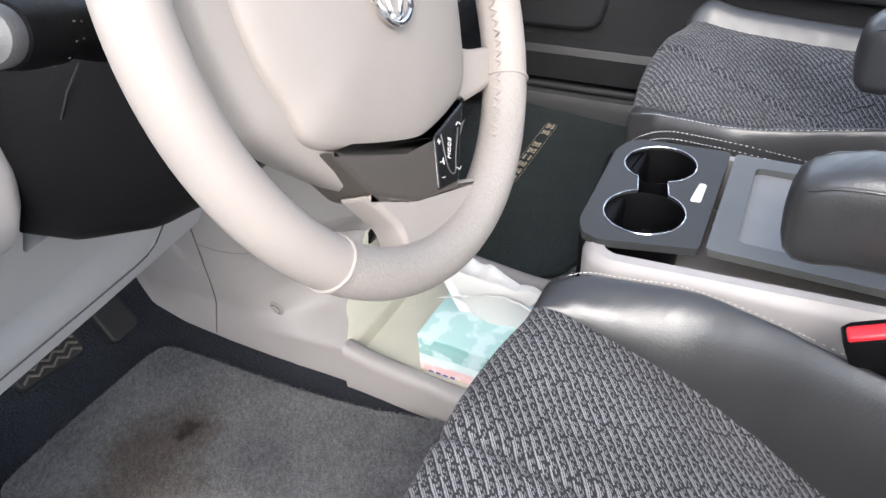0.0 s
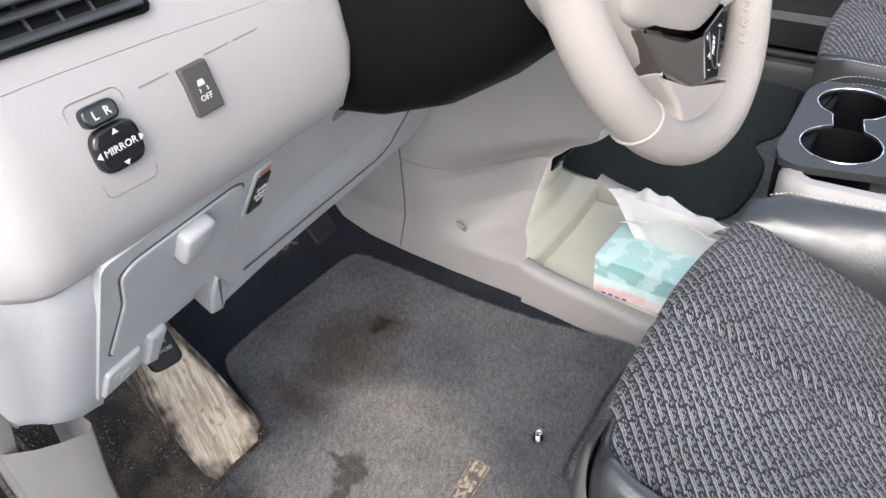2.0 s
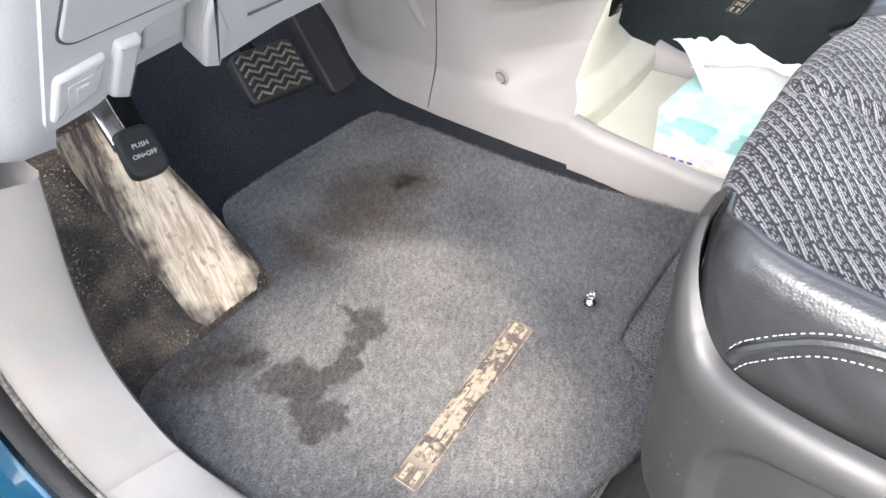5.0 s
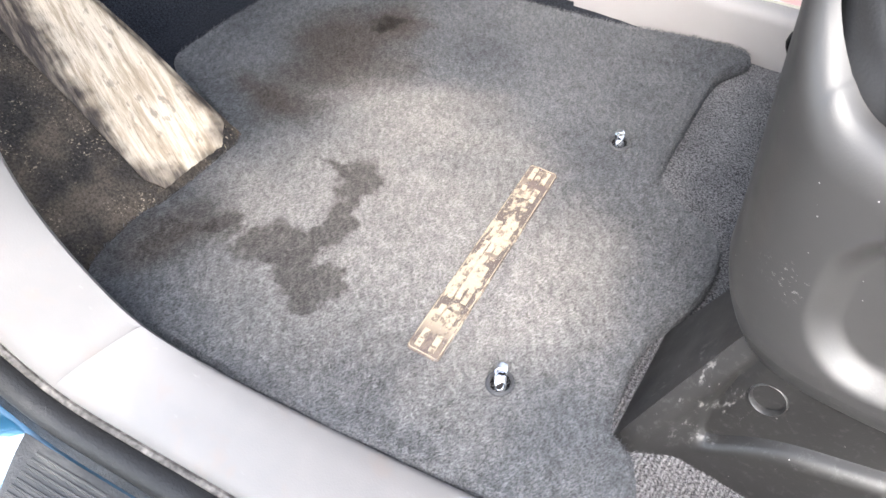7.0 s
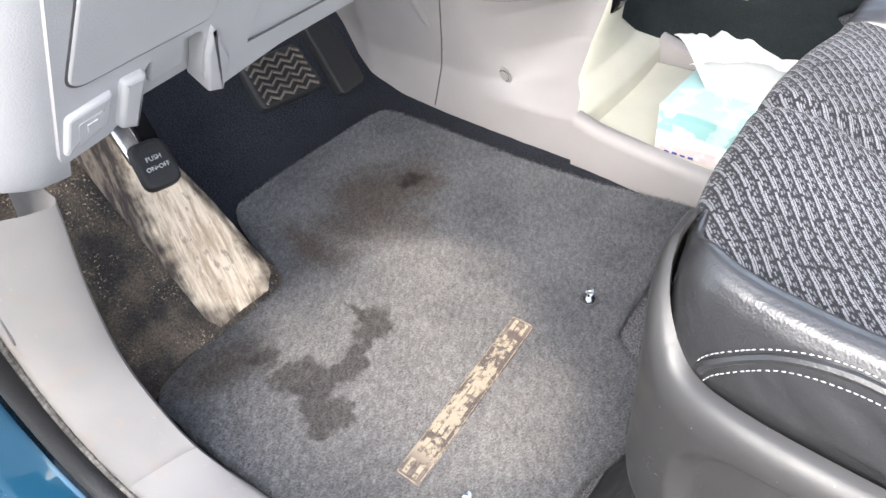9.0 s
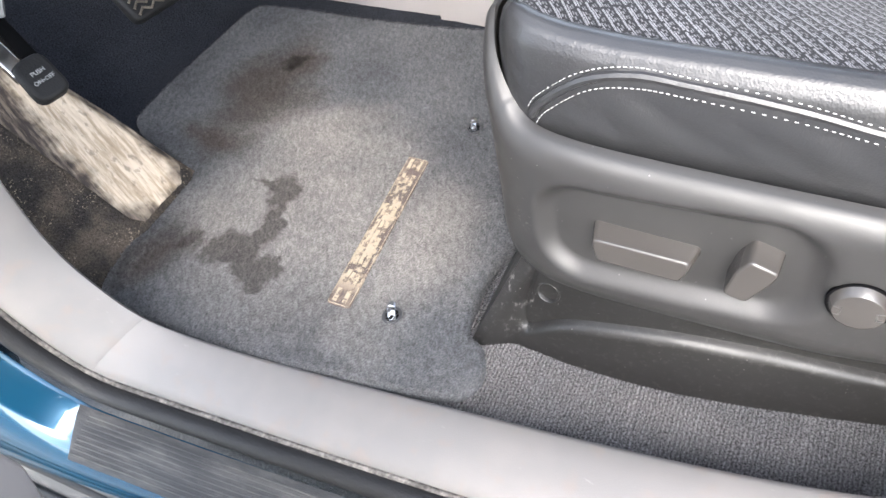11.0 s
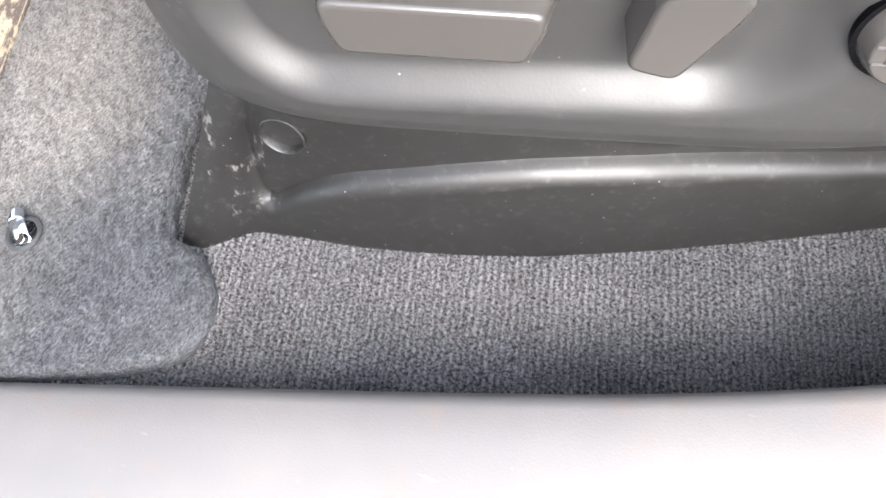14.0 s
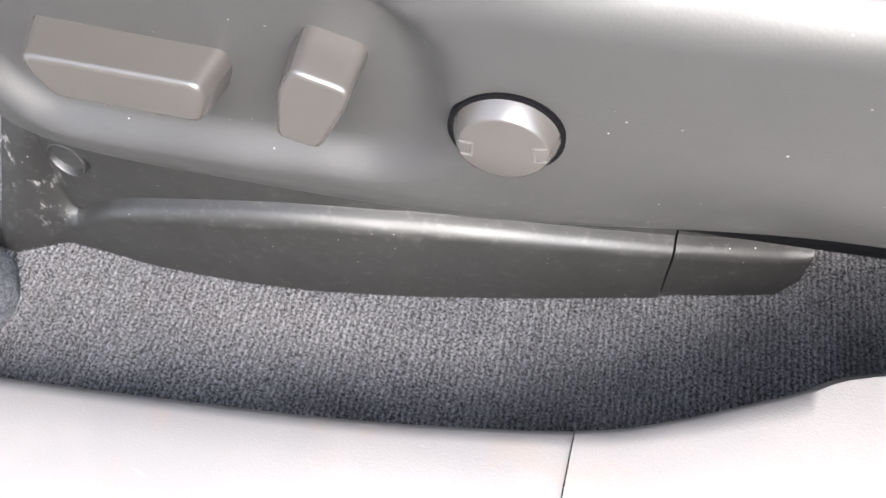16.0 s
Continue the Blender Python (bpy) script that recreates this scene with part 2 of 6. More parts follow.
def make_fabric():
    """Slanting rows of paired pale strokes, broken and jagged, with sparse dots between, on near-black cloth."""
    k = Nodes("dashed_seat_fabric", 0.9, 0.2)
    k.b.inputs["Sheen Weight"].default_value = 0.08
    p = k.stretch(1, 1, 1, 51)
    q = k.xyz(p)
    wob = k.math("MULTIPLY", k.math("SUBTRACT", k.noise(0.03, 2), 0.5), 0.004)
    jag = k.math("MULTIPLY", k.math("SUBTRACT", k.noise(0.0025, 2, None, 0.6), 0.5), 0.0009)
    v = k.math("DIVIDE", k.math("ADD", k.math("ADD", q[1], wob), jag), 0.0082)
    row = k.math("FLOOR", v)
    f = k.math("FRACT", v)
    chance = k.math("FRACT", k.math("MULTIPLY", k.math("SINE", k.math("MULTIPLY", row, 12.9898)), 43.7))

    def strand(at, wide, length, phase, gap):
        band = k.step(k.math("ABSOLUTE", k.math("SUBTRACT", f, at)), wide, wide * 0.5)
        run = k.math("FRACT", k.math("ADD", k.math("DIVIDE", q[0], length), k.math("ADD", chance, phase)))
        return k.math("MULTIPLY", band, k.step(k.math("ABSOLUTE", k.math("SUBTRACT", run, 0.5)), 0.5 - gap * 0.4, 0.5 - gap))
    strokes = k.math("MAXIMUM", strand(0.24, 0.13, 0.030, 0.0, 0.06), strand(0.46, 0.085, 0.019, 0.37, 0.2))
    dots = k.math("MAXIMUM", strand(0.68, 0.10, 0.0056, 0.1, 0.32), k.math("MULTIPLY", strand(0.88, 0.085, 0.0083, 0.6, 0.38), 0.8))
    weave = k.noise(0.0010, 2, None, 0.7)
    light = k.math("MULTIPLY", k.math("MAXIMUM", strokes, k.math("MULTIPLY", dots, 0.7)), k.step(weave, 0.34, 0.52, 0.3, 1.0))
    c = k.mix(light, (0.0145, 0.015, 0.0175), (0.195, 0.195, 0.207))
    c = k.scale(c, k.step(k.noise(0.08, 4), 0.3, 0.7, 0.85, 1.15))
    return k.done(c, k.math("ADD", weave, k.math("MULTIPLY", light, 0.5)), 0.3, 0.0008)


def make_footrest():
    """Dark carpet, dusted brown."""
    k = Nodes("dirty_footrest_carpet", 0.95, 0.08)
    fibre = k.noise(0.0022, 3, None, 0.75)
    c = k.mix(k.step(k.noise(0.04, 4), 0.35, 0.7), (0.042, 0.038, 0.036), (0.12, 0.098, 0.078))
    grit = k.step(k.noise(0.003, 2, None, 0.8), 0.58, 0.70)
    c = k.mix(k.math("MULTIPLY", grit, k.step(k.noise(0.05), 0.42, 0.6)), c, (0.44, 0.36, 0.27))
    return k.done(k.scale(c, k.step(fibre, 0.3, 0.7, 0.6, 1.4)), fibre, 0.9, 0.003)


def make_worn_pad():
    """A footrest pad worn pale along its length, dark spots left in it."""
    k = Nodes("worn_pale_pad", 0.85, 0.15)
    streak = k.noise(0.010, 4, k.stretch(0.16, 1.5, 0.3, 22), 0.65)
    spot = k.step(k.noise(0.011, 3, k.stretch(0.6, 1.6, 1, 22)), 0.60, 0.68)
    c = k.mix(k.step(streak, 0.36, 0.60), (0.40, 0.315, 0.225), (0.66, 0.56, 0.44))
    c = k.mix(k.math("MULTIPLY", spot, 0.5), c, (0.16, 0.125, 0.10))
    w = wobble(k, 0.02, 0.035)
    core = most(k, [blob(k, -0.592, 0.210, 0.042, 0.040, -8, 0.25, w), blob(k, -0.64, 0.222, 0.055, 0.040, -8, 0.25, w), blob(k, -0.70, 0.236, 0.055, 0.03, -8, 0.35, w)])
    c = k.mix(core, k.mix(k.step(streak, 0.4, 0.6), (0.06, 0.05, 0.045), (0.2, 0.165, 0.13)), c)
    return k.done(c, streak, 0.7, 0.003)


def make_leather():
    k = Nodes("black_grained_leather", 0.4, 0.75)
    grain = k.cells(0.0016)
    crease = k.noise(0.03, 4, k.stretch(2.2, 0.5, 0.6, 35))
    c = k.mix(k.noise(0.05, 4), (0.020, 0.020, 0.0215), (0.029, 0.029, 0.030))
    return k.done(c, k.math("ADD", k.math("MULTIPLY", grain, 0.16), k.math("MULTIPLY", crease, 1.1)), 0.4, 0.0016,
                  k.step(k.noise(0.02, 3), 0.3, 0.7, 0.28, 0.38))


def make_side_plastic(name="scuffed_dark_plastic", tone=1.0):
    """Dark moulded plastic, with dust specks and pale scuffs by the front corner."""
    k = Nodes(name, 0.4, 0.65)
    grain = k.cells(0.0012)
    w = wobble(k, 0.02, 0.02)
    c = k.scale(k.mix(k.noise(0.06, 4), (0.029, 0.028, 0.0275), (0.038, 0.0365, 0.0355)), tone)
    speck = k.math("MULTIPLY", k.step(k.cells(0.008), 0.07, 0.04), k.step(k.noise(0.03), 0.46, 0.58))
    p = k.xyz(w)
    front = k.math("MULTIPLY", k.step(k.vec("DISTANCE", w, (-0.115, 0.180, 0.055)), 0.05, 0.025), k.step(k.noise(0.006, 4, k.stretch(1, 1, 0.5), 0.7), 0.57, 0.68))
    scuff = k.math("MULTIPLY", k.step(k.vec("DISTANCE", w, (-0.085, 0.187, 0.178)), 0.018, 0.008), k.step(k.noise(0.004, 4, k.stretch(1, 1, 2.2), 0.7), 0.58, 0.66))
    dusty = k.math("MULTIPLY", k.step(k.noise(0.006, 4, None, 0.7), 0.52, 0.75), k.step(p[2], 0.16, 0.10, 0.0, 0.10))
    c = k.mix(k.math("MAXIMUM", k.math("MAXIMUM", speck, k.math("MULTIPLY", k.math("MAXIMUM", scuff, front), 0.4)), dusty), c, (0.33, 0.32, 0.31))
    return k.done(c, grain, 0.06, 0.0005, k.step(k.noise(0.04, 3), 0.3, 0.7, 0.38, 0.50))


def make_sill():
    k = Nodes("scuffed_sill_plastic", 0.42, 0.25)
    c = k.mix(k.step(k.noise(0.07, 4), 0.35, 0.65), (0.226, 0.211, 0.203), (0.205, 0.195, 0.190))
    mark = k.math("MULTIPLY", k.step(k.noise(0.012, 4, k.stretch(0.35, 1.6, 1, 12), 0.7), 0.66, 0.74), 0.35)
    c = k.mix(mark, c, (0.33, 0.315, 0.305))
    stain = k.math("MULTIPLY", k.step(k.noise(0.025, 4), 0.55, 0.70), 0.45)
    c = k.mix(stain, c, (0.235, 0.197, 0.176))
    return k.done(c, k.cells(0.0011), 0.16, 0.0005, k.step(k.noise(0.03, 4), 0.3, 0.7, 0.36, 0.5))


def make_plate():
    k = Nodes("ribbed_step_plastic", 0.55, 0.4)
    y = k.xyz(k.pos)[1]
    dirt = k.noise(0.03, 5, k.stretch(0.4, 2, 1), 0.7)
    c = k.mix(k.step(dirt, 0.4, 0.7), (0.045, 0.045, 0.046), (0.10, 0.097, 0.092))
    return k.done(c, k.noise(0.002, 3), 0.4, 0.001)


def make_badge():
    k = Nodes("worn_gilt_badge", 0.5, 0.4)
    wear = k.noise(0.012, 4, k.stretch(1, 0.5, 1), 0.7)
    c = k.mix(k.step(wear, 0.47, 0.56), (0.40, 0.33, 0.24), (0.10, 0.078, 0.066))
    end = k.step(k.math("ABSOLUTE", k.math("SUBTRACT", k.xyz(k.pos)[1], 0.254)), 0.07, 0.095)
    c = k.mix(k.math("MULTIPLY", end, 0.8), c, (0.12, 0.09, 0.08))
    return k.done(c, wear, 0.4, 0.001)


def make_door_fabric():
    k = Nodes("ribbed_door_fabric", 0.85, 0.2)
    rib = k.math("SINE", k.math("MULTIPLY", k.xyz(k.pos)[2], 2 * math.pi / 0.0042))
    c = k.mix(k.step(rib, -1, 1), (0.56, 0.52, 0.51), (0.64, 0.60, 0.59))
    return k.done(c, rib, 0.2, 0.001)


def make_carton():
    k = Nodes("printed_carton", 0.45, 0.4)
    z = k.math("ADD", k.xyz(k.pos)[2], k.math("MULTIPLY", k.math("SUBTRACT", k.noise(0.06, 2), 0.5), 0.012))
    c = k.mix(k.step(z, 0.074, 0.080), (0.74, 0.50, 0.50), (0.60, 0.72, 0.72))
    c = k.mix(k.step(z, 0.090, 0.095), c, (0.27, 0.48, 0.47))
    c = k.mix(k.step(z, 0.112, 0.117), c, (0.23, 0.45, 0.44))
    c = k.mix(k.step(z, 0.1225, 0.1235), c, (0.40, 0.62, 0.62))
    cloud = k.math("MULTIPLY", k.step(k.noise(0.03, 2), 0.5, 0.6), 0.5)
    return k.done(k.mix(cloud, c, (0.72, 0.82, 0.84)))


M_MAT, M_RIB, M_FABRIC, M_DIRT = make_mat_carpet(), make_ribbed(), make_fabric(), make_footrest()
M_LEATHER, M_SIDE, M_SILL, M_PLATE = make_leather(), make_side_plastic(), make_sill(), make_plate()
M_RAIL = make_side_plastic("scuffed_black_plastic", 0.42)
M_BADGE, M_FABDOOR, M_CARTON, M_PAD = make_badge(), make_door_fabric(), make_carton(), make_worn_pad()


# ---- mesh tools ----
def catmull(pts, n=6, closed=False):
    """A smooth line through the points."""
    p = [Vector(q) for q in pts]
    out, k = [], len(p)
    for i in range(k if closed else k - 1):
        if closed:
            a, b, c, d = p[i - 1], p[i], p[(i + 1) % k], p[(i + 2) % k]
        else:
            a, b, c, d = p[max(i - 1, 0)], p[i], p[i + 1], p[min(i + 2, k - 1)]
        for j in range(n):
            t = j / n
            out.append(0.5 * (2 * b + (c - a) * t + (2 * a - 5 * b + 4 * c - d) * t * t + (3 * b - a - 3 * c + d) * t ** 3))
    if not closed:
        out.append(p[-1])
    return out


def loft(rings, closed=True, caps=True):
    """A skin over rings of equally many points."""
    bm = bmesh.new()
    vs = [[bm.verts.new(q) for q in r] for r in rings]
    n = len(vs[0])
    for a, b in zip(vs, vs[1:]):
        for i in range(n if closed else n - 1):
            bm.faces.new((a[i], a[(i + 1) % n], b[(i + 1) % n], b[i]))
    if caps and closed:
        bm.faces.new(vs[0][::-1])
        bm.faces.new(vs[-1])
    bmesh.ops.recalc_face_normals(bm, faces=bm.faces)
    return bm


def sheet(fn, us, vs, thick=0.0):
    """A surface fn(u, v) over a grid; thick gives it a back, away from the side that du x dv faces."""
    bm = bmesh.new()
    g = [[bm.verts.new(fn(u, v)) for v in vs] for u in us]
    a, b = len(us), len(vs)
    for i in range(a - 1):
        for j in range(b - 1):
            bm.faces.new((g[i][j], g[i + 1][j], g[i + 1][j + 1], g[i][j + 1]))
    if thick:
        bm.normal_update()
        h = [[bm.verts.new(q.co - q.normal * thick) for q in row] for row in g]
        for i in range(a - 1):
            for j in range(b - 1):
                bm.faces.new((h[i][j], h[i][j + 1], h[i + 1][j + 1], h[i + 1][j]))
        rim = [(i, 0) for i in range(a)] + [(a - 1, j) for j in range(1, b)] + [(i, b - 1) for i in range(a - 2, -1, -1)] + [(0, j) for j in range(b - 2, 0, -1)]
        for (i, j), (k, l) in zip(rim, rim[1:] + rim[:1]):
            bm.faces.new((g[k][l], g[i][j], h[i][j], h[k][l]))
        bmesh.ops.recalc_face_normals(bm, faces=bm.faces)
    return bm


def inset(outline, d):
    """The outline (u, v) drawn in by d."""
    n = len(outline)
    area = sum(outline[i][0] * outline[(i + 1) % n][1] - outline[(i + 1) % n][0] * outline[i][1] for i in range(n))
    s = 1 if area > 0 else -1
    out = []
    for i in range(n):
        p, q, r = (Vector(outline[j % n]) for j in (i - 1, i, i + 1))
        a, b = (q - p).normalized(), (r - q).normalized()
        na, nb = Vector((-a.y, a.x)) * s, Vector((-b.y, b.x)) * s
        m = (na + nb) / max(0.4, 1 + na.dot(nb))
        out.append(tuple(q + m * d))
    return out


def prism(outline, to, w0, w1, bevel=0.0, seg=3):
    """An outline (u, v) carried from depth w0 to w1 with a rounded far rim; to(u, v, w) gives the place."""
    steps = [(0.0, w0)]
    sign = 1 if w1 > w0 else -1
    for k in range(seg + 1 if bevel else 1):
        a = (k / seg if bevel else 0) * math.pi / 2
        steps.append((bevel * (1 - math.cos(a)), w1 - sign * bevel * (1 - math.sin(a))))
    return loft([[to(u, v, w) for u, v in (inset(outline, d) if d else outline)] for d, w in steps])


def rounded(pts, r=0.01, n=4):
    """The outline with its corners rounded to about r."""
    out, k = [], len(pts)
    for i in range(k):
        p, q, s = (Vector(pts[j % k]) for j in (i - 1, i, i + 1))
        a, b = q + (p - q).normalized() * min(r, (p - q).length * 0.45), q + (s - q).normalized() * min(r, (s - q).length * 0.45)
        for j in range(n + 1):
            t = j / n
            out.append(tuple(a * (1 - t) ** 2 + q * 2 * t * (1 - t) + b * t * t))
    return out


def lettering(words, size, m, material, parent, name="lettering", depth=0.0003):
    """Raised print from the built-in font, centred on the pose m."""
    c = bpy.data.curves.new(name, "FONT")
    c.body, c.size, c.align_x, c.align_y, c.extrude = words, size, "CENTER", "CENTER", depth
    c.resolution_u = 2
    ob = new(name, c)
    bpy.context.view_layer.update()
    me = bpy.data.meshes.new_from_object(ob.evaluated_get(bpy.context.evaluated_depsgraph_get()))
    bpy.data.objects.remove(ob)
    bpy.data.curves.remove(c)
    me.transform(m)
    me.materials.clear()
    me.materials.append(material)
    me.name = name
    out = new(name, me)
    out.parent = parent
    return out


def frame_of(p, x, n):
    """A pose at p whose x axis runs along x and whose z axis is n."""
    x, n = Vector(x).normalized(), Vector(n).normalized()
    y = n.cross(x).normalized()
    x = y.cross(n)
    m = Matrix((x, y, n)).transposed().to_4x4()
    m.translation = p
    return m


def rbox(m, sx, sy, sz, r=0.003, seg=2):
    """A box of that size at the pose m with rounded edges."""
    bm = bmesh.new()
    bmesh.ops.create_cube(bm, size=1, matrix=Matrix.Diagonal((sx, sy, sz, 1)))
    if r:
        bmesh.ops.bevel(bm, geom=bm.edges[:], offset=r, segments=seg, affect="EDGES", profile=0.5, clamp_overlap=True)
    bmesh.ops.transform(bm, matrix=m, verts=bm.verts)
    return bm


def tube(pts, r, closed=False, n=10):
    """A round bar along the points; r is a radius or a function of the share of the way."""
    p = [Vector(q) for q in pts]
    rings, up = [], Vector((0.13, 0.21, 0.97))
    for i, q in enumerate(p):
        if closed:
            d = p[(i + 1) % len(p)] - p[i - 1]
        else:
            d = p[min(i + 1, len(p) - 1)] - p[max(i - 1, 0)]
        d.normalize()
        s = d.cross(up)
        if s.length < 1e-4:
            s = d.cross(Vector((1, 0, 0)))
        s.normalize()
        u = s.cross(d)
        rad = r(i / max(1, len(p) - 1)) if callable(r) else r
        rings.append([q + rad * (math.cos(a) * s + math.sin(a) * u) for a in np.linspace(0, 2 * math.pi, n, endpoint=False)])
    if closed:
        rings.append(rings[0])
    bm = loft(rings, caps=not closed)
    if closed:
        bmesh.ops.remove_doubles(bm, verts=bm.verts, dist=1e-6)
    return bm


def disc(m, r, h, n=24, bevel=0.0, r2=None):
    """A round plate of height h on the pose m."""
    bm = bmesh.new()
    bmesh.ops.create_cone(bm, cap_ends=True, segments=n, radius1=r, radius2=r if r2 is None else r2, depth=h, matrix=Matrix.Translation((0, 0, h / 2)))
    if bevel:
        top = [f for f in bm.faces if len(f.verts) == n and f.calc_center_median().z > h / 2]
        bmesh.ops.bevel(bm, geom=top[0].edges[:], offset=bevel, segments=2, affect="EDGES", profile=0.5)
    bmesh.ops.transform(bm, matrix=m, verts=bm.verts)
    return bm


def plate_with_hole(outer, hole, to, z0, z1):
    """A flat plate with one opening, its rims rounded down."""
    bm = bmesh.new()
    loops = []
    for pts in (outer, hole):
        vs = [bm.verts.new((u, v, 0)) for u, v in pts]
        loops.append([bm.edges.new((vs[i], vs[(i + 1) % len(vs)])) for i in range(len(vs))])
    bmesh.ops.triangle_fill(bm, use_beauty=True, use_dissolve=False, edges=loops[0] + loops[1], normal=(0, 0, 1))
    for q in bm.verts:
        q.co.z = 1
    top = bm.faces[:]
    ext = bmesh.ops.extrude_face_region(bm, geom=top)
    for q in [g for g in ext["geom"] if isinstance(g, bmesh.types.BMVert)]:
        q.co.z = 0
    for q in bm.verts:
        q.co = to(q.co.x, q.co.y, lerp(z0, z1, q.co.z))
    bmesh.ops.recalc_face_normals(bm, faces=bm.faces)
    return bm


def join(*bms):
    a = bmesh.new()
    for b in bms:
        me = bpy.data.meshes.new("tmp")
        b.to_mesh(me)
        a.from_mesh(me)
        bpy.data.meshes.remove(me)
        b.free()
    return a


def part(name, bm, material, parent=None, label="", sharp=38):
    me = bpy.data.meshes.new(name)
    bm.normal_update()
    bm.to_mesh(me)
    bm.free()
    me.materials.append(material)
    me.shade_smooth()
    me.set_sharp_from_angle(angle=radians(sharp))
    for p in me.polygons:
        if p.loop_total > 6:
            p.use_smooth = False
    ob = new(name, me)
    if parent is not None:
        ob.parent = parent
    if label:
        ob["label"] = label
    return ob


def thing(name, label, category, group="", kind=""):
    return tagged(new(name), label, category, group, kind)


def structure(name, bm, material, label, category, sharp=38):
    return tagged(part(name, bm, material, sharp=sharp), label, category, kind="structure")


def lerp(a, b, t):
    return a + (b - a) * t


def smooth(a, b, x):
    t = min(1.0, max(0.0, (x - a) / (b - a)))
    return t * t * (3 - 2 * t)


def line(xs, ys, x):
    return float(np.interp(x, xs, ys))


def grid(a, b, n):
    return [a + (b - a) * i / n for i in range(n + 1)]


# ---- floor ----
def floor_z(x):
    """The floor's height: nearly level under the seats, a steep toe board in front."""
    return -0.09 * x - 0.008 + 0.85 * max(0.0, -0.76 - x) ** 1.15


def on_floor(u, v, w):
    return Vector((u, v, floor_z(u) + w))


def lumpy(u, v, amount):
    return amount * (noise.noise(Vector((u * 14, v * 14, 0.3))) + 0.5 * noise.noise(Vector((u * 40, v * 40, 1.7))))


structure("floor", sheet(lambda u, v: on_floor(u, v, lumpy(u, v, 0.0015) - 0.003), grid(-0.26, 1.3, 110), grid(0.03, 1.66, 60), 0.02),
          M_RIB, "dark grey ribbed carpet on the cabin floor", "carpet")
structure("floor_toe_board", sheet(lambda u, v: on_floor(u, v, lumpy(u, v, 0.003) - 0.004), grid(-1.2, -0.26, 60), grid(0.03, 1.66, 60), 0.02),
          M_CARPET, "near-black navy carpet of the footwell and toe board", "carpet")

MAT = [(-0.55, 0.080), (-0.507, 0.066), (-0.458, 0.061), (-0.381, 0.062), (-0.296, 0.069), (-0.213, 0.079), (-0.159, 0.088), (-0.132, 0.10),
       (-0.123, 0.127), (-0.135, 0.154), (-0.154, 0.165), (-0.159, 0.193), (-0.160, 0.245), (-0.144, 0.293), (-0.139, 0.337), (-0.151, 0.376),
       (-0.202, 0.404), (-0.218, 0.431), (-0.223, 0.54), (-0.221, 0.60), (-0.202, 0.645), (-0.222, 0.661), (-0.278, 0.652), (-0.366, 0.63),
       (-0.475, 0.616), (-0.585, 0.61), (-0.665, 0.602), (-0.690, 0.579), (-0.698, 0.459), (-0.70, 0.342), (-0.688, 0.310), (-0.635, 0.287),
       (-0.58, 0.266), (-0.563, 0.24), (-0.562, 0.176)]
mat_line = [(q.x + 0.0012 * noise.noise(q * 160), q.y + 0.0012 * noise.noise(q * 160 + Vector((9, 0, 0)))) for q in catmull([(a, b, 0) for a, b in MAT], 10, True)]


def carpet_mat(name, outline, label):
    """A plush mat: a rounded bound edge and an uneven pile on top."""
    t = thing(name, label, "floor mat", group="floor mats")
    hem = [[on_floor(u, v, w) for u, v in inset(outline, d)] for d, w in ((0.0, -0.002), (-0.0005, 0.004), (0.001, 0.0085), (0.004, 0.011), (0.008, 0.0105))]
    part("edge_binding", loft(hem, caps=False), M_MAT, t)
    bm = bmesh.new()
    ring = [bm.verts.new(on_floor(u, v, 0.0104)) for u, v in inset(outline, 0.0075)]
    f = bm.faces.new(ring)
    bmesh.ops.triangulate(bm, faces=[f])
    bmesh.ops.recalc_face_normals(bm, faces=bm.faces)
    if bm.faces[0].normal.z < 0:
        bmesh.ops.reverse_faces(bm, faces=bm.faces)
    part("top_carpet", bm, M_MAT, t)
    return t


def pile(name, parent, material, inside, box, count, height, width, lean, base, seed, label):
    """Short carpet fibres standing on the floor, each a narrow blade, joined into one piece."""
    rng = np.random.default_rng(seed)
    xy = np.stack([rng.uniform(box[0], box[2], count * 3), rng.uniform(box[1], box[3], count * 3)], 1)
    xy = xy[inside(xy)][:count]
    n = len(xy)
    a = rng.uniform(0, 2 * math.pi, n)
    h = height * rng.uniform(0.6, 1.25, n)
    z = -0.09 * xy[:, 0] - 0.008 + 0.85 * np.maximum(0.0, -0.76 - xy[:, 0]) ** 1.15 + base
    side = np.stack([np.cos(a), np.sin(a), 0 * a], 1) * width
    tip = np.stack([lean[0] + rng.normal(0, 0.55, n), lean[1] + rng.normal(0, 0.55, n), np.ones(n)], 1) * h[:, None]
    foot = np.concatenate([xy, z[:, None]], 1)
    co = np.stack([foot - side, foot + side, foot + tip], 1).reshape(-1, 3)
    me = bpy.data.meshes.new(name)
    me.from_pydata(co.tolist(), [], np.arange(3 * n).reshape(-1, 3).tolist())
    me.materials.append(material)
    ob = new(name, me)
    ob.parent = parent
    return tagged(ob, label, kind="stuff")


def in_outline(outline):
    """A test for points of the plan that lie within the outline."""
    o = np.array(outline)
    o2 = np.roll(o, -1, 0)

    def test(xy):
        inside = np.zeros(len(xy), bool)
        for (x0, y0), (x1, y1) in zip(o, o2):
            if y0 != y1:
                cross = (y0 > xy[:, 1]) != (y1 > xy[:, 1])
                inside ^= cross & (xy[:, 0] < (x1 - x0) * (xy[:, 1] - y0) / (y1 - y0) + x0)
        return inside
    return test


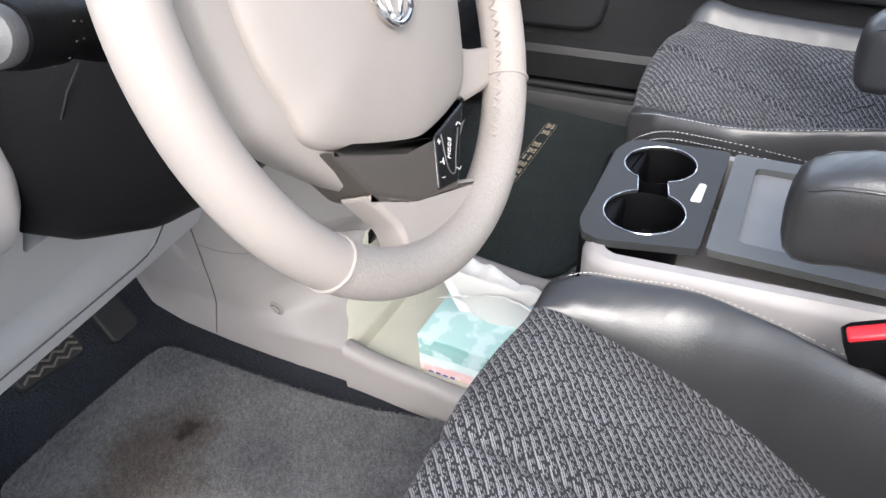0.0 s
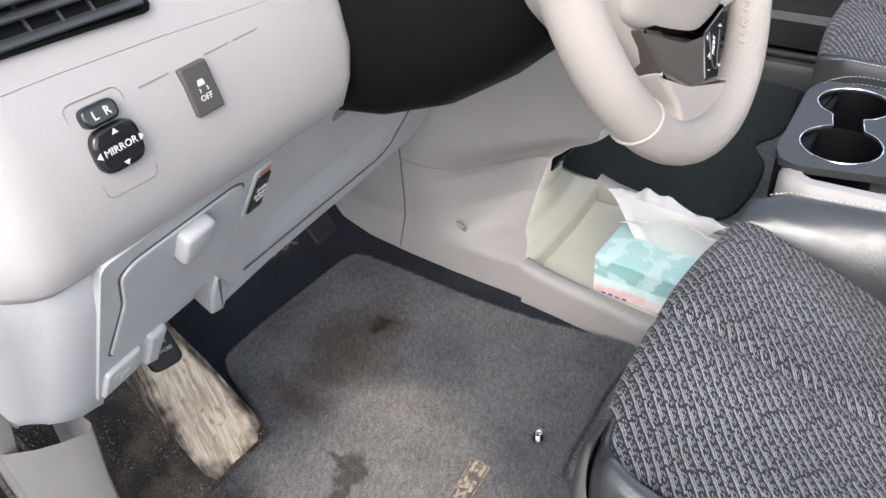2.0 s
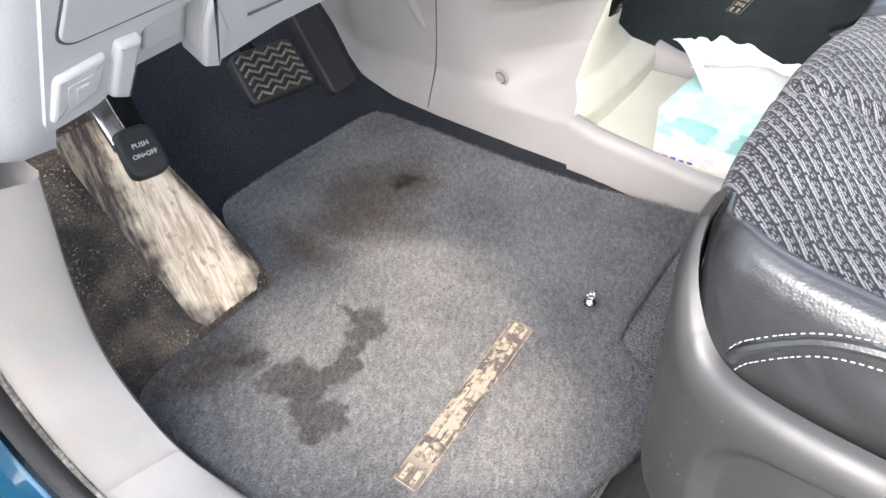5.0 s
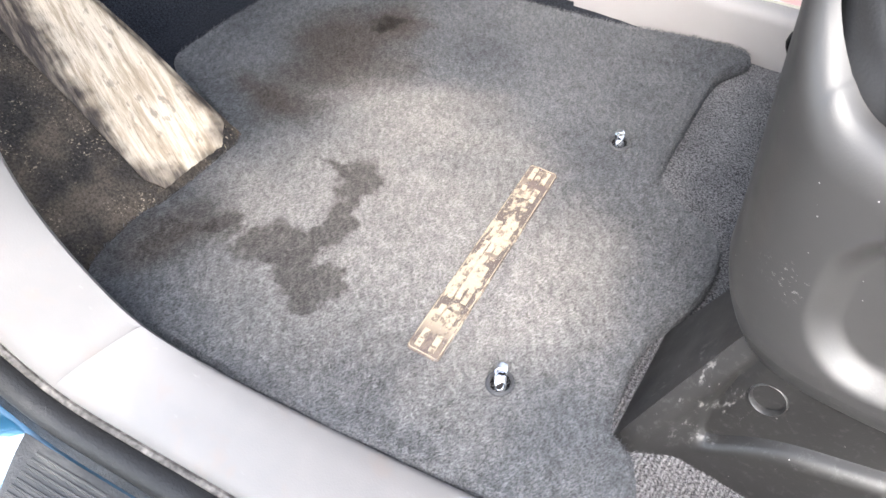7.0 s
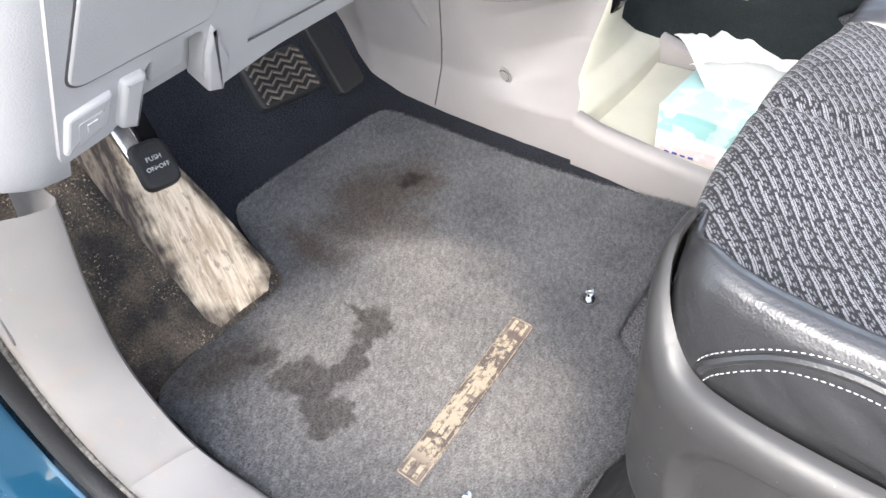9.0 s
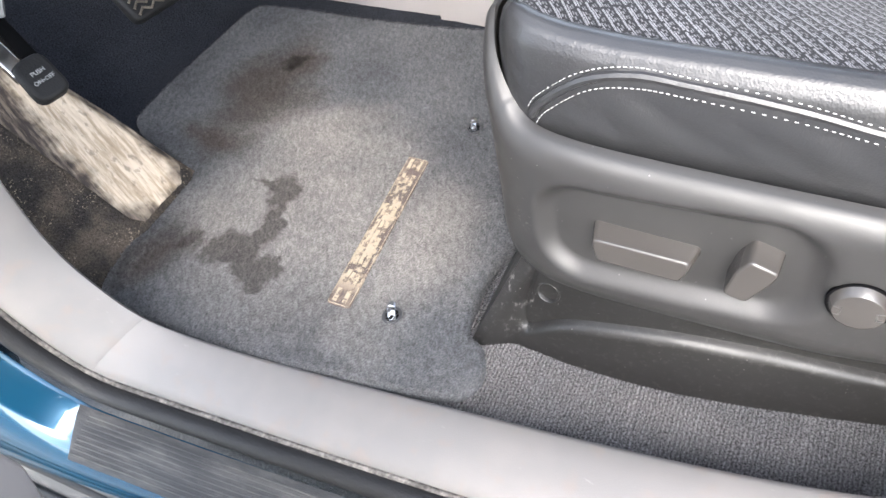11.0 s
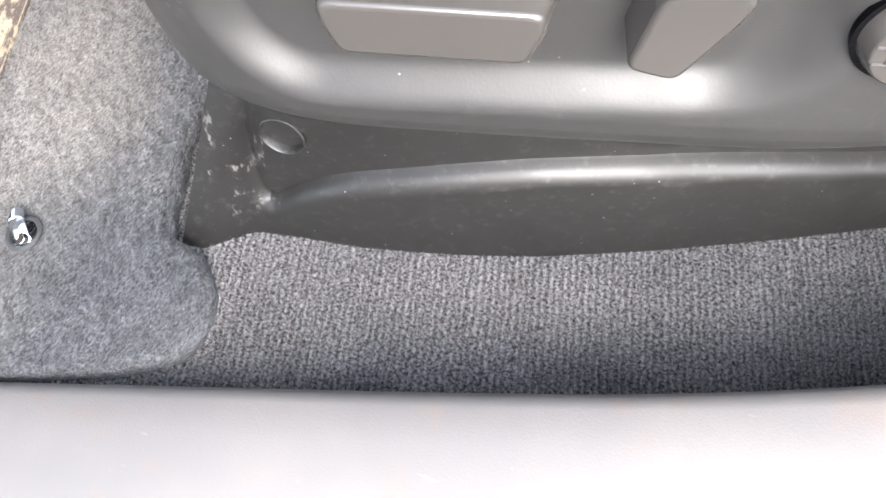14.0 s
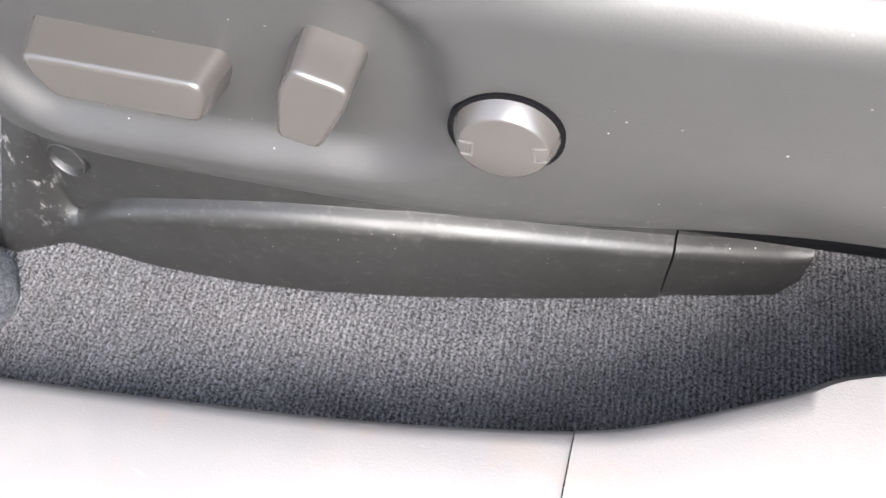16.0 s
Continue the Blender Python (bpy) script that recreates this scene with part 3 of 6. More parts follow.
floor_mat = carpet_mat("floor_mat", mat_line, "stained grey carpet mat under the steering wheel")
def on_pile(xy):
    """On the mat, but for the stitched groove that runs round inside its edge."""
    rim, a, b = (in_outline(inset(mat_line[::4], d))(xy) for d in (0.001, 0.0208, 0.0230))
    return rim & ~(a & ~b)


pile("carpet_pile", floor_mat, M_MAT, on_pile, (-0.72, 0.05, -0.1, 0.68), 230000, 0.0031, 0.00036, (0.5, 0.35), 0.0098, 3, "short plush grey carpet fibres")
ribbed = bpy.data.objects["floor"]
pile("carpet_pile", ribbed, M_RIB, lambda xy: (xy[:, 1] > 0.085) & ~in_outline(inset(mat_line[::4], -0.002))(xy), (-0.24, 0.085, 0.40, 0.26), 120000, 0.0028, 0.00032, (0.1, 0.2), -0.0035, 4, "short dark ribbed carpet fibres")
PMAT = [(-0.69, 1.02), (-0.70, 1.30), (-0.66, 1.50), (-0.55, 1.565), (-0.30, 1.57), (-0.20, 1.55), (-0.21, 1.38), (-0.24, 1.30), (-0.20, 1.22), (-0.21, 1.05), (-0.30, 0.99), (-0.5, 0.985)]
M_PMAT = mat("dark_mat_carpet", (0.028, 0.034, 0.034), 0.95, grain=0.4, grain_size=0.002, bump=1.0, bump_size=0.003, spec=0.1)
pmat = thing("floor_mat", "clean dark grey carpet mat in the passenger footwell", "floor mat", group="floor mats")
pm_line = [(q.x, q.y) for q in catmull([(a, b, 0) for a, b in PMAT], 6, True)]
part("top_carpet", prism(pm_line, on_floor, 0.0, 0.010, 0.004), M_PMAT, pmat)


def badge(x, y0, y1, w, parent, plate, bars, label, slant=0.0):
    """A narrow name plate sewn across the mat, its letters as plain bars."""
    def to(u, v, k):
        return on_floor(u + slant * (v - (y0 + y1) / 2), v, k)
    p = part("badge", prism(rounded([(x - w / 2, y0), (x + w / 2, y0), (x + w / 2, y1), (x - w / 2, y1)], 0.004), lambda u, v, k: to(u, v, 0.010 + k), 0.0, 0.0022, 0.0008), plate, parent, label)
    n = 9
    for i in range(n):
        if i == 6:
            continue
        a, h = lerp(y0, y1, (i + 0.5) / n), (y1 - y0) / n * 0.66
        rows = ((-0.30, 0.16, 1.0), (-0.08, 0.15, 0.72), (0.14, 0.16, 1.0)) if i % 3 else ((-0.30, 0.17, 1.0), (0.12, 0.17, 1.0))
        bm = join(*[prism([(x + w * du, a - h * f / 2), (x + w * (du + su), a - h * f / 2), (x + w * (du + su), a + h * f / 2), (x + w * du, a + h * f / 2)], lambda u, v, k: to(u, v, 0.0118 + k), 0.0, 0.0016) for du, su, f in rows])
        part("letter_bar", bm, bars, p)
    part("border", tube([to(u, v, 0.0121) for u, v in rounded([(x - w * 0.46, y0 + 0.0015), (x + w * 0.46, y0 + 0.0015), (x + w * 0.46, y1 - 0.0015), (x - w * 0.46, y1 - 0.0015)], 0.003)], 0.0005, True, 5), bars, p)
    return p




def make_gilt():
    """Gilt print, rubbed off in blotches."""
    k = Nodes("worn_gilt_print", 0.5, 0.4)
    wear = k.step(k.noise(0.007, 4, None, 0.7), 0.40, 0.52)
    return k.done(k.mix(wear, (0.16, 0.125, 0.10), k.mix(k.noise(0.02), (0.46, 0.39, 0.28), (0.36, 0.29, 0.21))), wear, 0.3, 0.0005)


M_GILT = make_gilt()
badge(-0.2975, 0.146, 0.370, 0.0265, floor_mat, M_BADGE, M_GILT, "worn gilt name plate", -0.065)
badge(-0.395, 1.245, 1.50, 0.026, pmat, M_PMAT, M_GILT, "gilt embroidered name plate")

for x, y in ((-0.264, 0.440), (-0.232, 0.155)):
    clip = thing("mat_clip", "black and chrome turn clip holding down the mat", "mat clip", group="mat clips")
    part("eyelet", tube([on_floor(x + 0.0085 * math.cos(a), y + 0.0095 * math.sin(a), 0.0118) for a in np.linspace(0, 2 * math.pi, 24, endpoint=False)], 0.0016, True, 8), M_DARK, clip)
    part("socket", disc(pose(x, y, floor_z(x) + 0.009), 0.0082, 0.0026, 20), M_GLOSS, clip)
    part("hook", loft([[on_floor(x + dx + r * math.cos(b), y + dy + 0.8 * r * math.sin(b), z) for b in np.linspace(0, 2 * math.pi, 12, endpoint=False)] for dx, dy, z, r in
                       ((0.002, -0.004, 0.011, 0.0045), (0.001, -0.002, 0.0155, 0.0046), (-0.001, 0.003, 0.0190, 0.0046), (-0.003, 0.009, 0.0185, 0.0038), (-0.004, 0.012, 0.016, 0.0012))]), M_CHROME, clip, "bright metal hook")
    part("bolt", disc(pose(x + 0.003, y - 0.004, floor_z(x) + 0.0135, 20, -15, 0), 0.0034, 0.003, 12, 0.0006), M_CHROME, clip)

# ---- sill ----
INNER = [(0.55, 0.19, 0.05), (0.35, 0.163, 0.043), (0.296, 0.142, 0.041), (0.247, 0.121, 0.040), (0.203, 0.108, 0.038), (0.107, 0.0955, 0.034), (0.006, 0.0885, 0.029),
         (-0.092, 0.083, 0.026), (-0.225, 0.0745, 0.026), (-0.319, 0.066, 0.034), (-0.387, 0.058, 0.048), (-0.445, 0.050, 0.073),
         (-0.475, 0.045, 0.119), (-0.493, 0.043, 0.172), (-0.487, 0.041, 0.247), (-0.472, 0.041, 0.318), (-0.464, 0.040, 0.345)]
OUTER = [(0.55, 0.018, 0.036), (0.35, 0.017, 0.031), (0.311, 0.017, 0.030), (0.248, 0.016, 0.029), (0.198, 0.016, 0.028), (0.093, 0.015, 0.026), (0.005, 0.013, 0.023),
         (-0.086, 0.010, 0.021), (-0.239, 0.005, 0.019), (-0.356, 0.002, 0.019), (-0.423, -0.002, 0.026), (-0.491, -0.006, 0.039),
         (-0.529, -0.011, 0.094), (-0.543, -0.015, 0.170), (-0.530, -0.020, 0.255), (-0.515, -0.0235, 0.326), (-0.511, -0.0235, 0.347)]
PILLAR = [(-0.497, -0.023, 0.402), (-0.480, -0.023, 0.462), (-0.458, -0.026, 0.53), (-0.435, -0.03, 0.60)]
inner_line, outer_line = catmull(INNER, 6), catmull(OUTER + PILLAR, 6)
SEAM_A, SEAM_B = 66, 24


def across(i):
    """Away from the car's floor, square to the sill's run."""
    k = len(outer_line) - 1
    d = outer_line[min(i + 1, k)] - outer_line[max(i - 1, 0)]
    d.normalize()
    return Vector((d.z, 0, -d.x))


def sill_ring(i, lift=0.0):
    a, b, n = inner_line[i], outer_line[i], across(i)
    s = (a - b).normalized()
    return [a - n * 0.08, a - n * 0.02 + n * lift, a - n * 0.006 + n * lift, a + n * (0.001 + lift) - s * 0.004, lerp(a, b, 0.12) + n * (0.004 + lift), lerp(a, b, 0.35) + n * (0.007 + lift),
            lerp(a, b, 0.65) + n * (0.007 + lift), lerp(a, b, 0.9) + n * (0.003 + lift), b - n * (0.003 - lift), b - n * 0.022]


sill = tagged(new("sill_trim"), "pale beige scuffed plastic sill trim along the door opening", "sill trim", kind="structure")
for i0, i1, name in ((0, SEAM_B, "pillar_cover"), (SEAM_B, SEAM_A, "scuff_cover"), (SEAM_A, len(inner_line) - 1, "kick_cover")):
    rings = [sill_ring(i, 0.0015 if name == "pillar_cover" else 0.0) for i in range(i0, i1 + 1)]
    shift = (rings[1][4] - rings[0][4]).normalized() * 0.0006
    rings[0] = [q + shift for q in rings[0]]
    end = [q - (q - rings[0][5]).normalized() * 0.003 - Vector((0, 0, 0.0015)) for q in rings[0]]
    part(name, loft([end] + rings, closed=False), M_SILL, sill, sharp=50)



def flange_ring(i):
    """The pale flange that rises beside the sill trim and on up the pillar."""
    b, n = outer_line[i], across(i)
    w = line((0.20, 0.29, 0.37), (0.004, 0.014, 0.021), b.z)
    return [b - n * 0.022, b - n * 0.002, b + n * 0.003 + Vector((0, 0.002, 0)), b + n * 0.0055 + Vector((0, 0.4 * w, 0)), b + n * 0.0055 + Vector((0, w - 0.002, 0)), b + n * 0.003 + Vector((0, w, 0)), b - n * 0.022 + Vector((0, w + 0.004, 0))]


part("pillar_flange", loft([flange_ring(i) for i, q in enumerate(outer_line) if q.x < -0.4 and q.z > 0.2], closed=False), M_SILL, sill, sharp=50)
structure("door_seal", tube([q - across(i) * 0.014 + Vector((0, -0.013, 0)) for i, q in enumerate(outer_line)], 0.0105, n=12), M_RUBBER, "black rubber door seal along the sill", "door seal")
lip = thing("door_seal_lip", "dirty grey flocked lip beside the door seal", "door seal")
part("lip", tube([q - across(i) * 0.009 + Vector((0, -0.003, 0)) for i, q in enumerate(outer_line)], 0.0035, n=8), mat("dusty_lip", (0.16, 0.145, 0.13), 0.8, grain=0.5, grain_size=0.004, spots=0.5, spot_size=0.02), lip)


def body_ring(i):
    b, n, y = outer_line[i], across(i), Vector((0, -1, 0))
    return [b - n * 0.06 + y * 0.008, b - n * 0.028 + y * 0.026, b - n * 0.028 + y * 0.031, b - n * 0.036 + y * 0.04, b - n * 0.040 + y * 0.060, b - n * 0.048 + y * 0.072,
            b - n * 0.07 + y * 0.080, b - n * 0.12 + y * 0.084, b - n * 0.2 + y * 0.086]


structure("body_sill", loft([body_ring(i) for i in range(len(outer_line))], closed=False), M_BLUE,
          "glossy dark teal painted body sill and front pillar", "car body", sharp=50)

plate = thing("step_plate", "black ribbed plastic step plate on the outer sill", "step plate")


def plate_at(u, v, w):
    return Vector((u, line((-0.49, -0.42, -0.27, -0.08, 0.3), (-0.036, -0.031, -0.024, -0.017, -0.012), u) - v, -0.007 + w - 0.014 * smooth(0.0, 0.06, v) + line((-0.50, -0.43, -0.36, -0.25), (0.020, 0.009, 0.003, 0.0), u)))


part("plate", sheet(lambda u, v: plate_at(u + 0.25 * max(0.0, -0.42 - u) * v / 0.055, v, 0.0035), grid(-0.497, 0.56, 60), grid(0.0, 0.05, 8), -0.012), M_PLATE, plate)
for i in range(9):
    v = 0.007 + i * 0.0046
    part("rib", loft([[plate_at(u, v + dv, 0.0035 + dz) for dv, dz in ((-0.0012, -0.0006), (-0.0006, 0.0009), (0.0006, 0.0009), (0.0012, -0.0006))] for u in (-0.48, -0.42, -0.36, -0.25, 0.55)]), M_PLATE, plate)

rocker = tagged(new("rocker_panel"), "dirty black lower rocker with ridged rubber strips", "car body", kind="structure")
part("panel", prism([(-0.068, -0.035), (-0.080, -0.062), (-0.11, -0.090), (-0.16, -0.105), (-0.17, -0.26), (0.03, -0.28), (0.03, -0.09)], lambda u, v, w: Vector((w, u, v)), -0.68, 0.58), M_PLATE, rocker)
for i in range(4):
    part("strip", tube([(-0.68, -0.090 - i * 0.018, -0.074 - i * 0.010), (0.58, -0.090 - i * 0.018, -0.074 - i * 0.010)], 0.0046, n=8), M_RUBBER, rocker)
# ground out of view, its tone picked as bounce fill for the undersides
structure("ground", sheet(lambda u, v: Vector((u, v, -0.45)), [-400, -6, -2, 2, 6, 400], [-400, -6, -2, 2, 6, 400]), M_GROUND, "unseen grey ground under the car, toned to bounce light up", "ground")

# ---- footwell: footrest and pedals ----
foot = thing("footrest", "worn pale footrest pad on dirty dark carpet", "footrest")


def rest(u, v):
    x = -0.548 - 0.40 * u
    edge = smooth(0.0, 0.02, u)
    z = floor_z(x) + 0.006 + 0.012 * edge + 0.95 * max(0.0, -0.555 - x) * 0.55 * (1 - 0.0 * v)
    y = lerp(0.052, lerp(0.262, 0.285, u), v)
    z -= 0.028 * smooth(0.93, 1.0, v) * (0.3 + u) + 0.022 * smooth(0.55, 0.2, v) * (1 - u)
    return Vector((x, y, z + 0.002 * noise.noise(Vector((x * 30, y * 30, 0)))))


part("ramp_carpet", sheet(rest, [i / 40 for i in range(41)], [i / 40 for i in range(41)], -0.03), M_DIRT, foot)


def pad_at(u, v):
    """The pad lies on the ramp, widening towards the heel; u up the ramp, v across."""
    x = -0.553 - 0.215 * u
    lo, hi = line((0, 0.05, 0.35, 1), (0.167, 0.160, 0.168, 0.185), u), line((0, 0.05, 0.12, 0.5, 1), (0.235, 0.252, 0.260, 0.27, 0.276), u)
    y = lerp(lo, hi, v)
    a, b = (-0.548 - x) / 0.40, (y - 0.052) / (lerp(0.262, 0.285, (-0.548 - x) / 0.40) - 0.052)
    q = rest(a, min(b, 1.0))
    return Vector((x, y, q.z + 0.005 + 0.0004 * math.sin(v * 44)))


part("worn_pad", sheet(pad_at, [i / 40 for i in range(41)], [i / 42 for i in range(43)], -0.006), M_PAD, foot, "pale worn heel pad with streaks")


def pedal_pad(name, m, w, h, ridges, label):
    t = thing(name, label, "pedal", group="pedals")
    pad = part("pad", prism(rounded([(-w / 2, -h / 2), (w / 2, -h / 2), (w / 2 * 0.92, h / 2), (-w / 2 * 0.92, h / 2)], 0.012), lambda u, v, k: m @ Vector((u, v, k)), -0.014, 0.0, 0.004), M_RUBBER, t)
    if ridges:
        for j in range(6):
            pts = [m @ Vector((lerp(-w / 2 + 0.008, w / 2 - 0.008, i / 8), -h / 2 + 0.009 + j * (h - 0.018) / 5 + (0.0032 if i % 2 else -0.0032), 0.001)) for i in range(9)]
            part("tread_ridge", tube(pts, 0.0019, n=6), M_WORN, pad)
    return t, pad


M_WORN = mat("dusty_rubber", (0.13, 0.11, 0.09), 0.75, grain=0.3, grain_size=0.003, spots=0.3, spot_size=0.02)
BM = frame_of(Vector((-0.70, 0.438, 0.190)), (0.10, 1, -0.08), (0.72, 0, 0.70))
brake, _ = pedal_pad("brake_pedal", BM, 0.098, 0.066, True, "worn black rubber brake pedal with chevron tread")
part("arm", tube([BM @ Vector((0, 0.01, -0.012)), BM @ Vector((0.0, 0.06, -0.03)), (-0.80, 0.43, 0.33), (-0.80, 0.43, 0.45)], 0.009), M_BLACK, brake)
AM = frame_of(Vector((-0.735, 0.562, 0.165)), (0.0, 1, 0), (0.85, 0, 0.55))
accel, _ = pedal_pad("accelerator_pedal", AM, 0.05, 0.13, False, "black accelerator pedal beside the centre stack")
part("arm", tube([AM @ Vector((0, 0.02, -0.012)), (-0.82, 0.56, 0.30), (-0.84, 0.56, 0.45)], 0.009), M_BLACK, accel)
PM = frame_of(Vector((-0.604, 0.188, 0.240)), (0.12, 1, -0.12), (0.70, -0.1, 0.62))
park, park_pad = pedal_pad("parking_brake_pedal", PM, 0.038, 0.048, False, "black rubber parking brake pedal above the footrest")
part("arm", prism([(-0.009, 0.0), (0.009, 0.0), (0.009, 0.16), (-0.009, 0.16)], lambda u, v, w: PM @ Vector((u - 0.008 - v * 0.12, v + 0.01, w - 0.022 + v * 0.12)), 0.0, 0.008, 0.001), M_CHROME, park, "bare metal pedal arm")
part("arm_cover", prism([(-0.008, 0.0), (0.008, 0.0), (0.008, 0.14), (-0.008, 0.14)], lambda u, v, w: PM @ Vector((u + 0.012 - v * 0.05, v + 0.02, w - 0.03 + v * 0.1)), 0.0, 0.012, 0.001), M_BLACK, park)
lettering("PUSH", 0.0066, PM @ pose(0, 0.0048, 0.0006), M_WHITE, park_pad)
lettering("ON\u2022OFF", 0.0064, PM @ pose(0, -0.0048, 0.0006), M_WHITE, park_pad)

# ---- dashboard ----
def knee(y, z, off=0.0):
    """A point of the knee panel's leaning face, off metres proud of it."""
    return Vector((-0.368 + 0.55 * (z - 0.534) - 0.08 * (y - 0.1) + off * 0.876, y, z - off * 0.48))


KNEE_N = Vector((0.876, 0.07, -0.48))
DASH = [(-0.45, 0.545), (-0.388, 0.540), (-0.370, 0.542), (-0.356, 0.553), (-0.350, 0.575), (-0.350, 0.60), (-0.354, 0.63), (-0.3605, 0.650), (-0.372, 0.68), (-0.392, 0.71), (-0.418, 0.74), (-0.455, 0.77), (-0.55, 0.80), (-0.80, 0.83)]


def dash_x(z):
    return line([p[1] for p in DASH[2:]], [p[0] for p in DASH[2:]], z)


def dash_off(y, z):
    """The face draws back at its outer end and rolls in beside the column."""
    return -0.07 * (1 - smooth(-0.03, 0.035, y)) ** 2 - 0.035 * smooth(0.275, 0.316, y) ** 3


def dash_at(y, z, off=0.0):
    return Vector((dash_x(z) + dash_off(y, z) + off, y, z))


dash = thing("dashboard", "pale beige moulded dashboard with vent and switches", "dashboard")
rings = []
for y in [-0.03, -0.02, -0.01, 0.0, 0.01, 0.02, 0.035, 0.06, 0.1, 0.15, 0.2, 0.2254, 0.2258, 0.227, 0.2305, 0.234, 0.24, 0.246, 0.253, 0.26, 0.267, 0.273, 0.279, 0.285, 0.291, 0.296, 0.301, 0.305, 0.309, 0.3125, 0.316]:
    cut = line((0.2255, 0.2257, 0.227, 0.2305, 0.234, 0.24, 0.246, 0.253, 0.26, 0.273, 0.284, 0.291, 0.298, 0.304, 0.309, 0.316), (0.9, 0.74, 0.725, 0.709, 0.700, 0.6905, 0.686, 0.683, 0.6815, 0.6800, 0.6805, 0.683, 0.689, 0.6945, 0.6975, 0.699), y)
    prof = [(a, b) if b <= cut else (dash_x(cut) - 1.2 * (b - cut) - 0.004, cut) for a, b in DASH]
    rings.append([Vector((a + dash_off(y, b), y - 0.03 * smooth(0.60, 0.54, b) * smooth(0.27, 0.316, y) - 0.006 * smooth(0.60, 0.70, b) * smooth(0.27, 0.316, y), b)) for a, b in prof] + [Vector((-0.80, y, 0.54))])
part("upper_body", loft(rings), M_DASH, dash, sharp=55)


def face_pose(y, z, off=0.0):
    """A pose on the dashboard's face: x towards the passenger, z out of the face."""
    dx = dash_x(z + 0.01) - dash_x(z - 0.01)
    return frame_of(dash_at(y, z, off), (0, 1, 0), Vector((0.02, 0, -dx)))


def plaque(name, y, z, w, h, r, hgt, material, parent, skew=0.0, bevel=0.002):
    m = face_pose(y, z)
    return part(name, prism(rounded([(-w / 2 - skew * h / 2, -h / 2), (w / 2 - skew * h / 2, -h / 2), (w / 2 + skew * h / 2, h / 2), (-w / 2 + skew * h / 2, h / 2)], r),
                            lambda u, v, k: m @ Vector((u, v, k)), -0.004, hgt, min(bevel, hgt * 0.8)), material, parent), m


part("switch_joint", tube([dash_at(y, z, 0.0001) for y, z in rounded([(0.064, 0.592), (0.1005, 0.590), (0.0986, 0.6485), (0.0615, 0.6502)], 0.006, 4)], 0.0005, True, 5), M_GAPBEIGE, dash)
b, m = plaque("mirror_select_switch", 0.079, 0.6397, 0.023, 0.0125, 0.0055, 0.0065, M_GLOSS, dash)
lettering("L  R", 0.0072, m @ pose(0, 0, 0.0067), M_WHITE, b)
b, m = plaque("mirror_switch", 0.081, 0.6195, 0.0315, 0.027, 0.010, 0.006, M_GLOSS, dash, bevel=0.003)
lettering("MIRROR", 0.0062, m @ pose(0, 0, 0.0062), M_WHITE, b)
for du, dv, turn in ((0, 0.010, 0), (0, -0.010, 180), (0.0145, 0, -90), (-0.0145, 0, 90)):
    q = m @ pose(du, dv, 0.0056, 0, 0, turn)
    part("arrow", prism([(-0.0022, -0.0014), (0.0022, -0.0014), (0, 0.0018)], lambda u, v, k, q=q: q @ Vector((u, v, k)), 0.0, 0.0006), M_WHITE, b)
for y0, y1 in ((0.1105, 0.1325), (0.1615, 0.183), (0.187, 0.209)):
    part("cover_line", tube([dash_at(y, 0.6418, 0.0001) for y in grid(y0, y1, 4)], 0.0006, n=5), M_GAPBEIGE, dash)
b, m = plaque("traction_switch", 0.1490, 0.6255, 0.0215, 0.0325, 0.002, 0.003, M_SWITCHDARK, dash, skew=-0.05, bevel=0.0012)
part("panel_seam", tube([dash_at(y, line((0.015, 0.068, 0.14, 0.209, 0.293, 0.31), (0.6675, 0.6656, 0.661, 0.6552, 0.6495, 0.648), y), 0.0001) for y in grid(0.02, 0.31, 30)], 0.0003, n=5), M_GAPBEIGE, dash)
lettering("OFF", 0.0055, m @ pose(0.0005, -0.006, 0.0031), M_WHITE, b)
part("car_symbol", prism(rounded([(-0.003, 0.001), (0.003, 0.001), (0.0022, 0.0048), (-0.0022, 0.0048)], 0.0008), lambda u, v, k: m @ Vector((u, v + 0.001, k)), 0.003, 0.0034), M_WHITE, b)
for s in (-1, 1):
    part("skid_line", tube([m @ Vector((s * 0.003 + 0.001 * math.sin(i), 0.0005 - i * 0.0008, 0.0032)) for i in range(4)], 0.0004, n=5), M_WHITE, b)

# air vent
vent = thing("air_vent", "black slatted air vent set in the dashboard", "air vent")
VENT = [(-0.06, 0.688), (0.025, 0.685), (0.078, 0.682), (0.1415, 0.6775), (0.136, 0.696), (0.132, 0.711), (0.1246, 0.722), (0.116, 0.7295), (0.101, 0.735), (0.085, 0.737), (-0.06, 0.7385)]


def vent_at(y, z, off):
    return Vector((dash_x(z) + dash_off(max(y, 0.03), z) + off, y, z))


def vent_back(u, v):
    lo = line((-0.06, 0.025, 0.078, 0.1415), (0.688, 0.685, 0.682, 0.6775), u)
    hi = line((-0.06, 0.085, 0.101, 0.116, 0.1246, 0.132, 0.136, 0.141), (0.7385, 0.737, 0.735, 0.7295, 0.722, 0.711, 0.696, 0.679), u)
    return vent_at(u, lerp(lo, hi, v), 0.0025)


